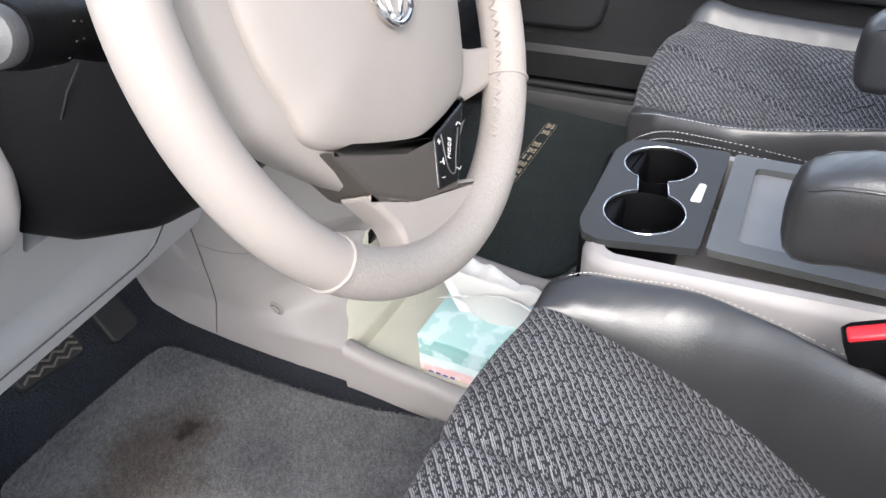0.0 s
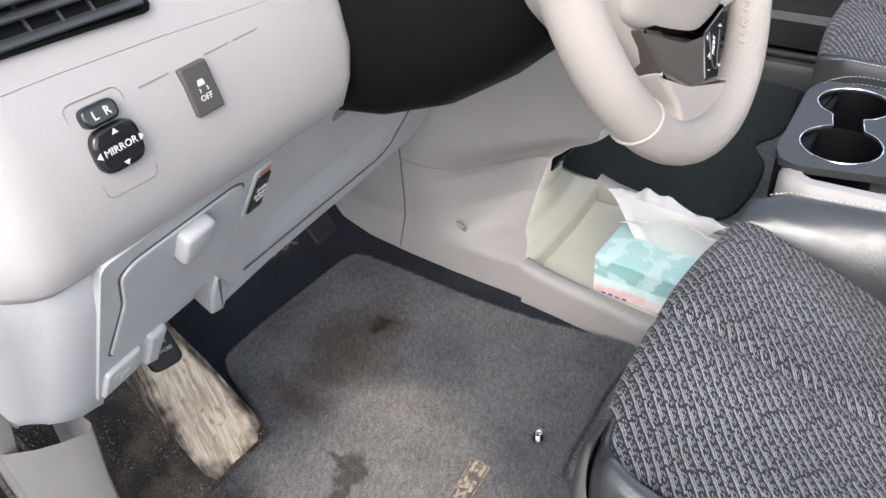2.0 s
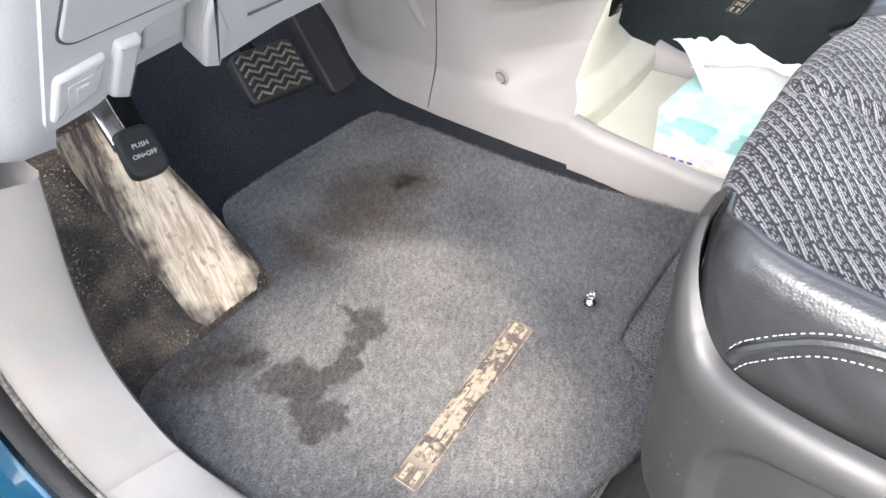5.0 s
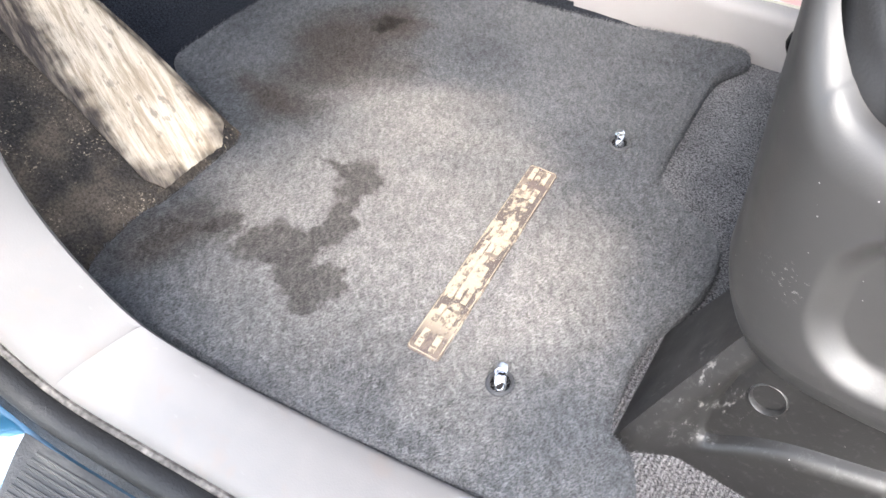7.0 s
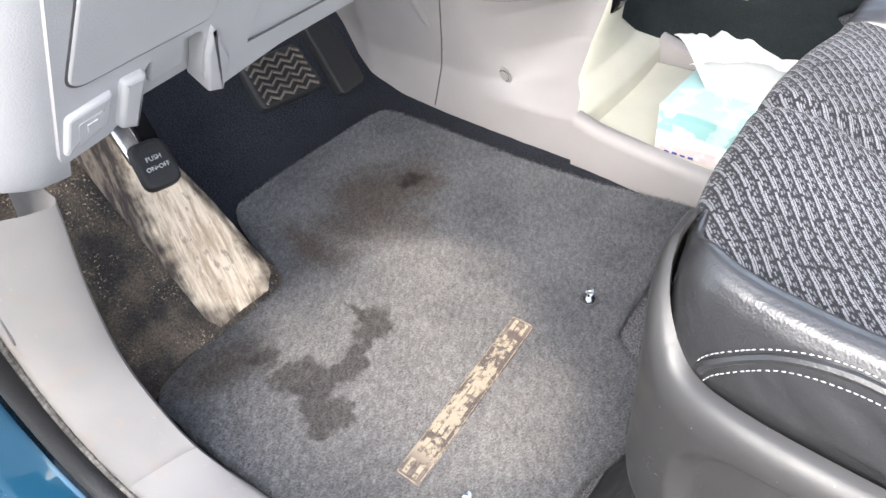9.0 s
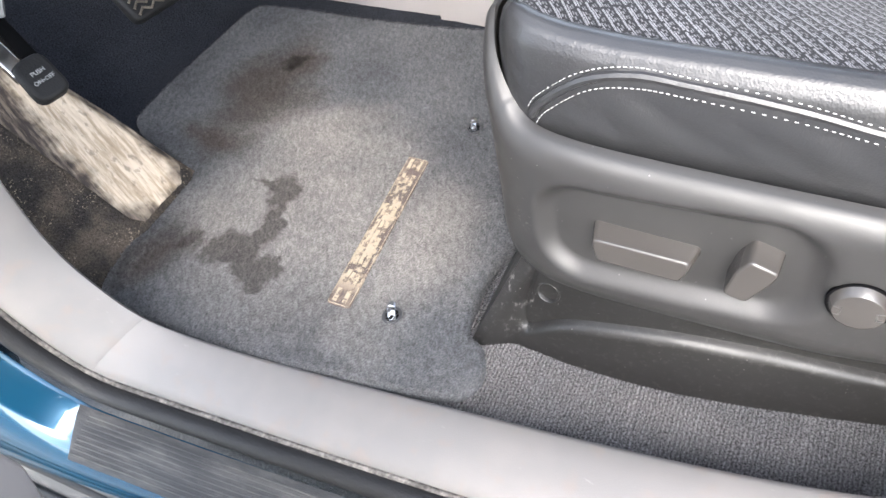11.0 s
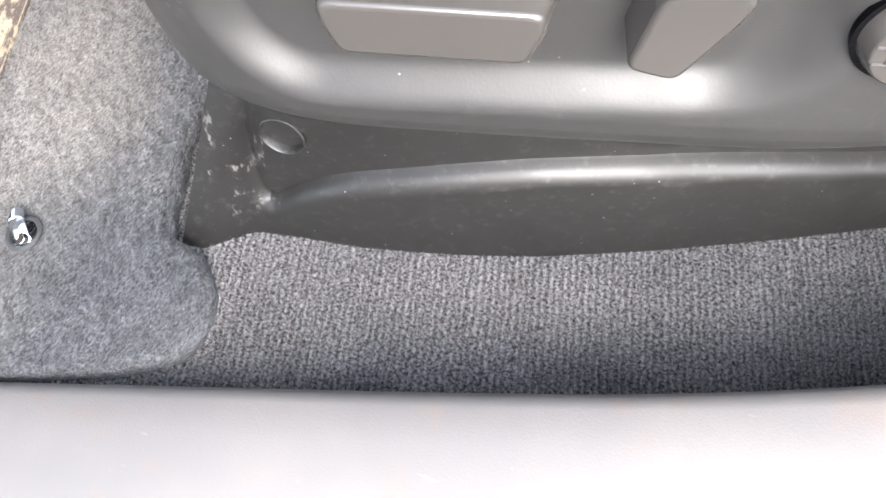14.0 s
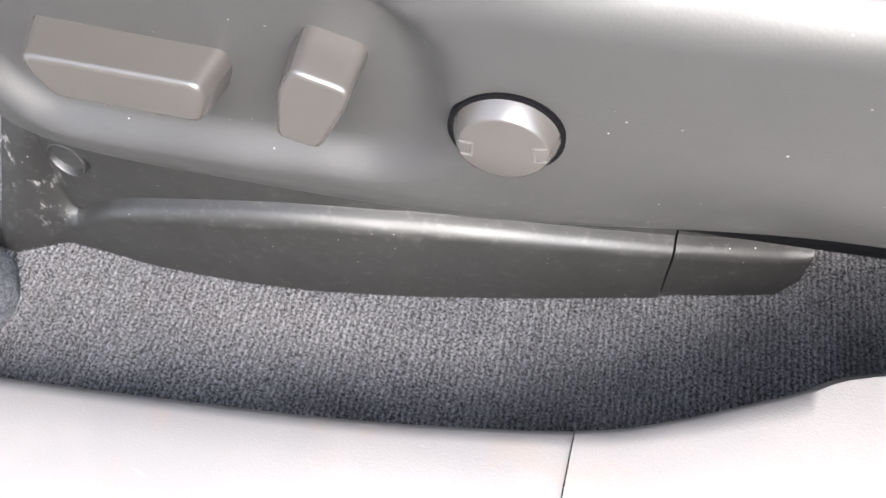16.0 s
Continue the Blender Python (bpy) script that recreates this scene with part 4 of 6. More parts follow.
part("backing", sheet(vent_back, grid(-0.06, 0.141, 40), grid(0, 1, 20), 0.004), M_BLACK, vent)
part("housing", tube([vent_at(u, v, 0.003) for u, v in rounded(VENT, 0.006, 3)], 0.0020, True, 8), M_BLACK, vent)
M_SLAT = mat("satin_slat_plastic", (0.028, 0.028, 0.030), 0.38, spots=0.1)
for j in range(5):
    z = 0.6885 + j * 0.0106
    y1 = line((0.678, 0.696, 0.711, 0.722, 0.7295, 0.735), (0.139, 0.133, 0.129, 0.121, 0.112, 0.096), z)
    part("slat", loft([[vent_at(y, z + dz - 0.045 * (y - 0.05), o) for dz, o in ((-0.0026, 0.003), (-0.0024, 0.0085), (-0.0010, 0.0100), (0.0008, 0.0090), (0.0012, 0.003))] for y in (-0.055, 0.03, y1)]), M_SLAT, vent)
for j in range(10):
    y = -0.045 + j * 0.0192
    zt = line((0.085, 0.101, 0.116, 0.1246, 0.132, 0.138), (0.735, 0.733, 0.7275, 0.720, 0.708, 0.686), y)
    part("fin", loft([[vent_at(y + dy, z, o) for dy, o in ((-0.0007, 0.0), (-0.0007, 0.0050), (0.0007, 0.0050), (0.0007, 0.0))] for z in (0.6855 - 0.045 * (y - 0.05), (zt + 0.684) / 2, zt)]), M_SLAT, vent)
part("slider", rbox(frame_of(vent_at(0.074, 0.7068, 0.0095), (0, 1, -0.05), (0.9, 0, 0.45)), 0.032, 0.009, 0.008, 0.0025, 3), M_SILVER, vent)
part("slider_tip", rbox(frame_of(vent_at(0.0575, 0.7076, 0.0115), (0, 1, 0), (0.9, 0, 0.45)), 0.006, 0.010, 0.010, 0.003, 3), M_CHROME, vent)

# instrument cluster behind the wheel
cluster = thing("instrument_cluster", "dark instrument cluster with a chrome ring and red pointer", "instrument cluster")
CL = catmull([(0.242, 0.76, 0), (0.227, 0.722, 0), (0.228, 0.702, 0), (0.246, 0.6845, 0), (0.272, 0.6795, 0), (0.289, 0.6825, 0), (0.303, 0.694, 0), (0.33, 0.704, 0), (0.40, 0.71, 0), (0.50, 0.69, 0), (0.58, 0.71, 0), (0.59, 0.78, 0), (0.5, 0.82, 0), (0.3, 0.82, 0)], 4, True)


def hood_x(z):
    return dash_x(min(z, 0.77)) + 0.004


part("hood", loft([[Vector((hood_x(q.y) + o, 0.40 + (q.x - 0.40) * s, 0.74 + (q.y - 0.74) * s)) for q in CL] for s, o in ((1.03, -0.03), (1.03, 0.003), (1.0, 0.006), (0.97, 0.0), (0.93, -0.05), (0.9, -0.10))], caps=True), M_BLACK, cluster)
part("dial", disc(frame_of(Vector((-0.455, 0.315, 0.755)), (0, 1, 0), (1, 0, 0.25)), 0.05, 0.01, 40), M_GLOSS, cluster)
dm = frame_of(Vector((-0.443, 0.325, 0.755)), (0, 1, 0), (1, 0, 0.25))
part("chrome_ring", tube([dm @ Vector((0.047 * math.cos(a), 0.047 * math.sin(a), 0.004)) for a in np.linspace(0, 2 * math.pi, 40, endpoint=False)], 0.003, True, 8), M_CHROME, cluster)
part("pointer", loft([[dm @ Vector((lerp(-0.06, -0.085, t) + dx, lerp(0.0, -0.055, t), 0.012 + dz)) for dx, dz in ((-w, 0), (0, 0.001), (w, 0))] for t, w in ((0, 0.0022), (1, 0.0009))]), M_RED, cluster)
part("pointer_hub", disc(dm @ pose(-0.06, 0.002, 0.006), 0.013, 0.009, 24, 0.002), M_BLACK, cluster)
part("trip_knob", disc(frame_of(Vector((-0.425, 0.268, 0.698)), (0, 1, 0), (1, 0, 0.1)), 0.005, 0.02, 16, 0.001), M_BLACK, cluster)

# knee panel
knee_panel = thing("knee_panel", "grey plastic knee panel below the dashboard", "knee panel")
KNEE = [(0.045, 0.552), (0.297, 0.545), (0.297, 0.518), (0.40, 0.515), (0.55, 0.505), (0.63, 0.50), (0.612, 0.463), (0.578, 0.43), (0.567, 0.348), (0.40, 0.353), (0.263, 0.361), (0.191, 0.356),
        (0.174, 0.369), (0.169, 0.386), (0.166, 0.424), (0.114, 0.421), (0.108, 0.375), (0.090, 0.383), (0.086, 0.378), (0.045, 0.375)]
REC = rounded([(0.216, 0.385), (0.226, 0.430), (0.245, 0.447), (0.28, 0.453), (0.495, 0.446), (0.503, 0.438), (0.482, 0.378), (0.470, 0.370), (0.453, 0.3685)], 0.006, 3)
part("panel_back", prism(inset(rounded(KNEE, 0.008, 3), 0.004), knee, -0.034, -0.026, 0.002), M_GREY, knee_panel)
part("panel", plate_with_hole(rounded(KNEE, 0.008, 3), REC, knee, -0.014, 0.0), M_GREY, knee_panel)
LID = [(0.060, 0.530), (0.072, 0.5365), (0.170, 0.534), (0.1815, 0.528), (0.180, 0.492), (0.1745, 0.436), (0.166, 0.431), (0.062, 0.434), (0.054, 0.440), (0.065, 0.495)]
part("lid_gap", prism(rounded(inset(LID, -0.0018), 0.006, 3), knee, -0.006, 0.0005, 0.0003), M_GAP, knee_panel)
lid = part("compartment_lid", prism(rounded(LID, 0.006, 3), knee, -0.005, 0.0022, 0.0015), M_GREY, knee_panel)
km = frame_of(knee(0.124, 0.520, 0.006), (0, 1, 0.0), KNEE_N)
part("lid_handle", rbox(km, 0.029, 0.031, 0.014, 0.004, 3), M_GREY, lid, "pale grey pull handle")
sm = frame_of(knee(0.203, 0.506, 0.0), (0.0, 1, 0.0), KNEE_N)
sw = part("switch_surround", prism(rounded([(-0.014, -0.026), (0.009, -0.026), (0.012, 0.028), (-0.009, 0.028)], 0.004), lambda u, v, k: sm @ Vector((u, v, k)), -0.004, 0.0015, 0.001), M_GREY, knee_panel)
door_sw = part("door_switch", prism(rounded([(-0.0105, -0.022), (0.0075, -0.022), (0.0095, 0.020), (-0.006, 0.020)], 0.002), lambda u, v, k: sm @ Vector((u, v, k)), -0.002, 0.0035, 0.0015), M_GLOSS, sw, "black rocker switch")
for j, word in enumerate(("PWR", "DOOR", "OFF")):
    lettering(word, 0.0055, sm @ pose(0.001, 0.005 - j * 0.0065, 0.0038), M_WHITE, door_sw)
part("switch_warning_dot", prism([(-0.004, 0.0205), (0.009, 0.0205), (0.009, 0.0255), (-0.004, 0.0255)], lambda u, v, k: sm @ Vector((u, v, k)), 0.0, 0.0019), mat("copper_strip", (0.30, 0.15, 0.09), 0.5), sw)


def pocket(u, v):
    """The hollow in the panel: deepest at its upper front corner, nearly flush along the lower edge."""
    lo = line((0.216, 0.453, 0.470, 0.482, 0.503), (0.385, 0.3685, 0.370, 0.378, 0.437), u)
    hi = line((0.216, 0.226, 0.245, 0.28, 0.495, 0.503), (0.386, 0.430, 0.447, 0.453, 0.446, 0.438), u)
    depth = 0.003 + 0.016 * smooth(0.05, 0.85, v) * smooth(0.205, 0.27, u) * (1 - 0.85 * smooth(0.30, 0.50, u))
    return knee(u, lerp(lo, hi, v), -depth)


part("pocket_hollow", sheet(pocket, grid(0.2165, 0.5025, 50), grid(0, 1, 24), 0.002), M_GREY, knee_panel, sharp=70)
part("pocket_line", tube([knee(u, v, -0.0008) for u, v in ((0.217, 0.3855), (0.453, 0.369), (0.470, 0.3705), (0.482, 0.3785), (0.5025, 0.4385))], 0.0010, n=6), M_GAP, knee_panel)
# bonnet release lever and lower tabs
hood_lever = part("release_lever", prism(rounded([(0.047, 0.384), (0.082, 0.393), (0.086, 0.418), (0.050, 0.416)], 0.004, 3), knee, -0.012, 0.004, 0.003), M_GREY, knee_panel, "grey release lever with a moulded symbol")
hm = frame_of(knee(0.067, 0.402, 0.0042), (0, 1, 0), KNEE_N)
part("symbol", join(*[prism(rounded([(-0.010, -0.008), (0.010, -0.008), (0.010, 0.008), (-0.010, 0.008)], 0.002), lambda u, v, k: hm @ Vector((u, v, k)), 0, 0.0007),
                      prism([(-0.004, -0.003), (0.006, -0.003), (0.004, 0.004), (-0.004, 0.004)], lambda u, v, k: hm @ Vector((u, v, k)), 0, 0.0015)]), M_GREY, hood_lever)
part("tab", prism(rounded([(0.089, 0.383), (0.106, 0.374), (0.112, 0.420), (0.092, 0.422)], 0.004, 3), knee, -0.02, 0.006, 0.004), M_GREY, knee_panel)
part("tab", prism(rounded([(0.176, 0.362), (0.194, 0.354), (0.196, 0.386), (0.172, 0.425), (0.1695, 0.40)], 0.003, 3), knee, -0.02, 0.004, 0.003), M_GREY, knee_panel)
part("latch_slot", prism([(0.114, 0.372), (0.172, 0.372), (0.172, 0.422), (0.114, 0.420)], knee, -0.030, -0.016, 0.001), M_GREY, knee_panel)
part("latch", prism(rounded([(0.128, 0.388), (0.160, 0.388), (0.160, 0.412), (0.128, 0.410)], 0.003), knee, -0.018, -0.010, 0.002), M_GREY, knee_panel)

kick = []
for z, g, rise in ((0.575, 0.0, 0), (0.55, 0.0, 0), (0.50, 0.0, 0), (0.46, 0.0, 0), (0.42, 0.0, 0), (0.385, 0.0, 0.002), (0.362, 0.002, 0.005), (0.355, 0.006, 0.006)):
    kx = -0.367 + 0.55 * (min(z, 0.538) - 0.534)
    ky = -0.002 - 0.14 * (z - 0.36) + 0.5 * g
    kick.append([Vector(q) for q in ((kx - 0.05, 0.056, z), (kx - 0.004, 0.056, z), (kx - g, 0.046, z), (kx - 0.002 - g, 0.036, z), (kx - 0.006 - g, 0.027, z + 0.3 * rise), (kx - 0.0135 - g, 0.0165, z + 0.7 * rise), (kx - 0.0175 - g, 0.0135, z + 0.9 * rise),
                                     (kx - 0.026 - g, lerp(0.0135, ky, 0.42), z + rise), (kx - 0.036 - g, lerp(0.0135, ky, 0.80), z + 0.4 * rise), (kx - 0.045, ky, z - 0.2 * rise), (kx - 0.055, ky - 0.0015, z), (kx - 0.22, ky - 0.002, z), (kx - 0.22, 0.03, z))])
structure("cowl_side_trim", loft(kick), M_GREY, "grey plastic trim on the dashboard's end above the sill", "trim", sharp=30)

# steering column
column = thing("steering_column", "black plastic steering column cover with a light stalk", "steering column")
rings = []
for x, zb, zt, w in ((-0.50, 0.498, 0.70, 0.121), (-0.42, 0.503, 0.70, 0.121), (-0.36, 0.510, 0.71, 0.118), (-0.30, 0.530, 0.72, 0.107), (-0.25, 0.560, 0.73, 0.09), (-0.22, 0.585, 0.735, 0.075), (-0.205, 0.61, 0.72, 0.06)):
    rings.append([Vector((x, 0.408 + w * math.copysign(abs(math.cos(a)) ** 0.55, math.cos(a)), (zb + zt) / 2 + (zt - zb) / 2 * math.copysign(abs(math.sin(a)) ** 0.75, math.sin(a))))
                  for a in np.linspace(0, 2 * math.pi, 40, endpoint=False)])
part("cover", loft(rings), M_BLACK, column, sharp=50)
part("boot", rbox(pose(-0.52, 0.41, 0.58), 0.20, 0.30, 0.16, 0.02, 3), M_BLACK, column)
STALK = [Vector(q) for q in ((-0.296, 0.362, 0.672), (-0.266, 0.320, 0.692), (-0.250, 0.282, 0.707), (-0.239, 0.252, 0.7165), (-0.231, 0.228, 0.7245))]
axis = (STALK[4] - STALK[2]).normalized()
stalk = part("light_stalk", tube(catmull(STALK[:4], 4), lambda t: lerp(0.019, 0.0135, smooth(0.2, 0.8, t)), n=20), M_BLACK, column)
part("stalk_knob", tube([STALK[2] + axis * d for d in (0.006, 0.0065, 0.030, 0.044, 0.0455)], lambda t: (0.0150, 0.0168, 0.0168, 0.0155, 0.0140)[min(4, int(t * 4.001))], n=24), M_BLACK, stalk)
part("stalk_button", tube([STALK[2] + axis * d for d in (0.044, 0.050, 0.0535, 0.055)], lambda t: (0.0142, 0.0142, 0.0120, 0.0070)[min(3, int(t * 3.001))], n=24), M_DARK, stalk)
s_up = axis.cross(Vector((1, 0, 0))).normalized()
s_out = s_up.cross(axis).normalized()
for j, d in [(j, d) for j in range(4) for d in (0.003, 0.012)]:
    a = radians(-20 + 32 * j)
    p = STALK[2] + axis * d + (s_out * math.cos(a) - s_up * math.sin(a)) * (0.0166 if d > 0.006 else 0.0148)
    part("stalk_mark", rbox(frame_of(p, axis, s_out * math.cos(a) - s_up * math.sin(a)), 0.0018, 0.0010, 0.0012, 0.0003), M_SWITCHLIGHT, stalk)
part("column_joint", tube([(-0.300, 0.3005, 0.640), (-0.289, 0.3025, 0.658), (-0.276, 0.307, 0.676)], 0.0006, n=6), M_RUBBER, column)

# ---- steering wheel ----
WC, WA, WT = Vector((-0.164, 0.4334, 0.691)), radians(19.8), radians(22)
WN, WU0 = Vector((math.cos(WA), 0.0265, math.sin(WA))).normalized(), Vector((-math.sin(WA), 0, math.cos(WA)))
WR0 = WU0.cross(WN).normalized()
WU = WU0 * math.cos(WT) + WR0 * math.sin(WT)
WR = WR0 * math.cos(WT) - WU0 * math.sin(WT)


def wheel_at(r, u, n=0.0):
    return WC + WR * r + WU * u + WN * n


wheel = thing("steering_wheel", "cream leather steering wheel turned to one side", "steering wheel")


def rim_section(a, k=1.0):
    c, s = math.cos(a), math.sin(a)
    grip = 0.0158 * k
    return [wheel_at(c * (0.176 + grip * math.cos(b)), s * (0.176 + grip * math.cos(b)), 0.0178 * k * math.sin(b)) for b in np.linspace(0, 2 * math.pi, 20, endpoint=False)]


def rim_piece(a0, a1, name, material, k, label=""):
    n = max(8, int((a1 - a0) * 24))
    return part(name, loft([rim_section(radians(a), k) for a in np.linspace(math.degrees(a0), math.degrees(a1), n)]), material, wheel, label, sharp=60)


rim_piece(radians(-20), radians(20), "grip", M_WHEEL, 1.0)
rim_piece(radians(20), radians(200), "smooth_rim", M_WHEEL, 0.985)
rim_piece(radians(160), radians(242), "grip", M_WHEEL, 1.0)
rim_piece(radians(242), radians(340), "perforated_rim", M_WHEELPERF, 1.005, "perforated grey-beige leather")
for a in (242, 340, 20, 160):
    part("rim_seam", tube([q for q in rim_section(radians(a), 1.03)], 0.0012, True, 6), M_WHEEL, wheel)
SHIELD = catmull([(-0.070, -0.0945, 0), (0.008, -0.100, 0), (0.046, -0.0935, 0), (0.0946, -0.0685, 0), (0.108, -0.03, 0), (0.112, 0.02, 0), (0.10, 0.06, 0), (0.06, 0.09, 0),
                  (0, 0.10, 0), (-0.06, 0.095, 0), (-0.10, 0.065, 0), (-0.114, 0.021, 0), (-0.1145, -0.0075, 0), (-0.1066, -0.043, 0), (-0.0896, -0.072, 0)], 5, True)
rings = [[wheel_at(q.x * k, q.y * k, n) for q in SHIELD] for k, n in ((0.99, -0.03), (0.997, -0.006), (0.99, -0.002), (0.97, 0.001), (0.9, 0.0045), (0.75, 0.009), (0.5, 0.0135), (0.25, 0.0155), (0.05, 0.016))]
airbag = part("airbag_cover", loft(rings), M_WHEEL, wheel)
HOUSE = catmull([(-0.0073, -0.1313, 0), (-0.06, -0.1106, 0), (-0.0999, -0.089, 0), (-0.1117, -0.073, 0), (-0.1285, -0.0315, 0), (-0.1358, 0.013, 0), (-0.125, 0.06, 0), (-0.09, 0.10, 0), (0, 0.112, 0),
                 (0.09, 0.10, 0), (0.12, 0.06, 0), (0.125, 0.02, 0), (0.12, -0.03, 0), (0.104, -0.06, 0), (0.082, -0.105, 0), (0.05, -0.133, 0)], 5, True)
part("hub_housing", loft([[wheel_at(q.x * k, q.y * k, n) for q in HOUSE] for k, n in ((0.82, -0.07), (0.93, -0.045), (0.985, -0.028), (1.0, -0.019), (0.99, -0.012), (0.96, -0.008), (0.88, -0.005), (0.6, -0.005))]), M_WHEEL, wheel)
part("hub_back", disc(frame_of(wheel_at(0, 0, -0.12), WR, WN), 0.085, 0.06, 32, 0.01), M_BLACK, wheel, "black boss behind the hub")
em = frame_of(wheel_at(-0.004, 0.0, 0.0185), WR, WN)


def oval(rx, ry, cx, cy, r, material, z=0.0015):
    return part("emblem_ring", tube([em @ Vector((cx + rx * math.cos(a), cy + ry * math.sin(a), z)) for a in np.linspace(0, 2 * math.pi, 40, endpoint=False)], r, True, 8), material, emblem)


emblem = part("emblem", prism([(0.021 * math.cos(a), 0.029 * math.sin(a)) for a in np.linspace(0, 2 * math.pi, 40, endpoint=False)], lambda u, v, k: em @ Vector((u, v, k)), -0.008, 0.0005, 0.0003), M_WHEEL, airbag, "chrome oval emblem of plain rings")
oval(0.0215, 0.0295, 0, 0, 0.0022, M_CHROME)
oval(0.0085, 0.0275, 0, 0, 0.0017, M_CHROME)
oval(0.0175, 0.0095, 0, 0.010, 0.0016, M_CHROME)
# spokes
SPOKES = (([(0.095, -0.020), (0.13, -0.036), (0.172, -0.032), (0.169, -0.060), (0.112, -0.076), (0.090, -0.075)], 1), ([(-0.11, 0.075), (-0.172, 0.06), (-0.170, 0.03), (-0.125, 0.022), (-0.11, 0.02)], -1))
for SP, side in SPOKES:
    part("spoke", prism(rounded(SP, 0.010, 3), lambda u, v, k: wheel_at(u, v, k - 0.006 - 0.2 * max(0.0, 0.15 - abs(u))), -0.022, 0.002, 0.005), M_WHEEL, wheel)
part("spoke_stitch", tube(catmull([rim_section(radians(lerp(22, -40, i / 44)), 1.02)[9 + (i % 2)] for i in range(45)], 2), 0.0011, n=5), M_WHEEL, wheel)
part("lower_spoke", prism(rounded([(-0.041, -0.124), (0.010, -0.132), (0.068, -0.130), (0.098, -0.130), (0.080, -0.160), (0.030, -0.176), (-0.006, -0.172), (-0.010, -0.150)], 0.007, 4), lambda u, v, k: wheel_at(u, v, k - 0.006), -0.014, 0.006, 0.004), M_WHEEL, wheel)
TRIM = [(-0.067, -0.0965), (0.008, -0.102), (0.046, -0.0955), (0.0946, -0.070), (0.0757, -0.1096), (0.0656, -0.1335), (0.0128, -0.1365), (-0.0326, -0.126)]
trim = part("spoke_trim", prism(rounded(TRIM, 0.004, 3), lambda u, v, k: wheel_at(u, v, k - 0.012), -0.02, 0.0135, 0.003), M_BRONZE, wheel, "brushed bronze spoke trim")
PAD = [(0.042, -0.0965), (0.088, -0.075), (0.072, -0.109), (0.063, -0.130), (0.036, -0.1325)]
pad = part("switch_pad", prism(rounded(PAD, 0.003, 3), lambda u, v, k: wheel_at(u, v, k), -0.004, 0.003, 0.0012), M_GLOSS, trim, "gloss black switch pad")
wm = frame_of(wheel_at(0.056, -0.107, 0.003), WR, WN)
lettering("+", 0.008, wm @ pose(-0.010, 0.006, 0.0002), M_WHITE, pad)
lettering("\u2212", 0.008, wm @ pose(-0.012, -0.018, 0.0002), M_WHITE, pad)
lettering("MODE", 0.0052, wm @ pose(0.002, 0.001, 0.0002, 0, 0, 68), M_WHITE, pad)
part("speaker_mark", prism([(-0.013, -0.008), (-0.010, -0.008), (-0.008, -0.0055), (-0.008, -0.0105), (-0.010, -0.0085), (-0.013, -0.0085)], lambda u, v, k: wm @ Vector((u, v + 0.001, k)), 0.0, 0.0005), M_WHITE, pad)
for du, dv, bend in ((0.019, 0.017, 1), (0.010, -0.014, -1)):
    part("arrow_mark", tube([wm @ Vector((du - 0.003, dv - bend * 0.0012, 0.0004)), wm @ Vector((du, dv + bend * 0.0008, 0.0004)), wm @ Vector((du + 0.003, dv - bend * 0.0012, 0.0004))], 0.0004, n=5), M_WHITE, pad)
part("pad_groove", tube(catmull([wm @ Vector(q) for q in ((-0.006, 0.011, 0.0002), (-0.004, -0.012, 0.0002), (0.004, -0.016, 0.0002), (0.009, -0.004, 0.0002), (0.018, 0.014, 0.0002))], 4), 0.0005, n=5), M_DARK, pad)

# ---- centre stack and storage tray ----
stack = thing("centre_stack", "beige plastic centre stack above an open storage tray", "centre console")
# the waisted outline of the pillar between the tray's two open sides: height, x and y of its rear edge
EDGE_Z = (0.00, 0.088, 0.108, 0.118, 0.156, 0.213, 0.241, 0.270, 0.287, 0.318, 0.405, 0.478, 0.56)
EDGE_X = (-0.412, -0.412, -0.424, -0.437, -0.442, -0.429, -0.401, -0.357, -0.337, -0.327, -0.310, -0.295, -0.280)
EDGE_Y = (0.668, 0.672, 0.705, 0.720, 0.765, 0.784, 0.775, 0.755, 0.745, 0.735, 0.700, 0.690, 0.680)
MID = 0.8075


def wall_y(x, z):
    """The outer wall stands upright at the bottom and leans over the footwell above, drawing in at its front end."""
    return 0.661 - 0.24 * max(0.0, z - 0.12) + 0.45 * max(0.0, -0.76 - x)


def wall_foot(x):
    return line((-0.95, -0.80, -0.70, -0.55, -0.40, -0.05), (0.20, 0.085, 0.052, 0.036, 0.024, -0.02), x)


def stack_wall(a, v, far=False):
    """A point of the side wall: a runs back to the rear edge, v up."""
    z = lerp(0.03, 0.56, v)
    for _ in range(8):
        xe = line(EDGE_Z, EDGE_X, z)
        x = lerp(-0.95, xe, a)
        z = lerp(wall_foot(x), 0.56, v)
    bend = max(0.0, line(EDGE_Z, EDGE_Y, z) - wall_y(xe, z))
    t = smooth(0.0, 1.0, (x + 0.60) / (xe + 0.60)) if x > -0.60 else 0.0
    y = wall_y(x, z) + bend * t ** 1.7
    return Vector((x, 2 * MID - y if far else y, z))


def spread(n, power):
    return [1 - (1 - i / n) ** power for i in range(n + 1)]


part("side_wall", sheet(stack_wall, spread(60, 1.6), grid(0, 1, 120), 0.004), M_BEIGE, stack, sharp=70)
part("side_wall", sheet(lambda a, v: stack_wall(a, v, True), spread(40, 1.6), grid(0, 1, 80), -0.004), M_BEIGE, stack, sharp=70)


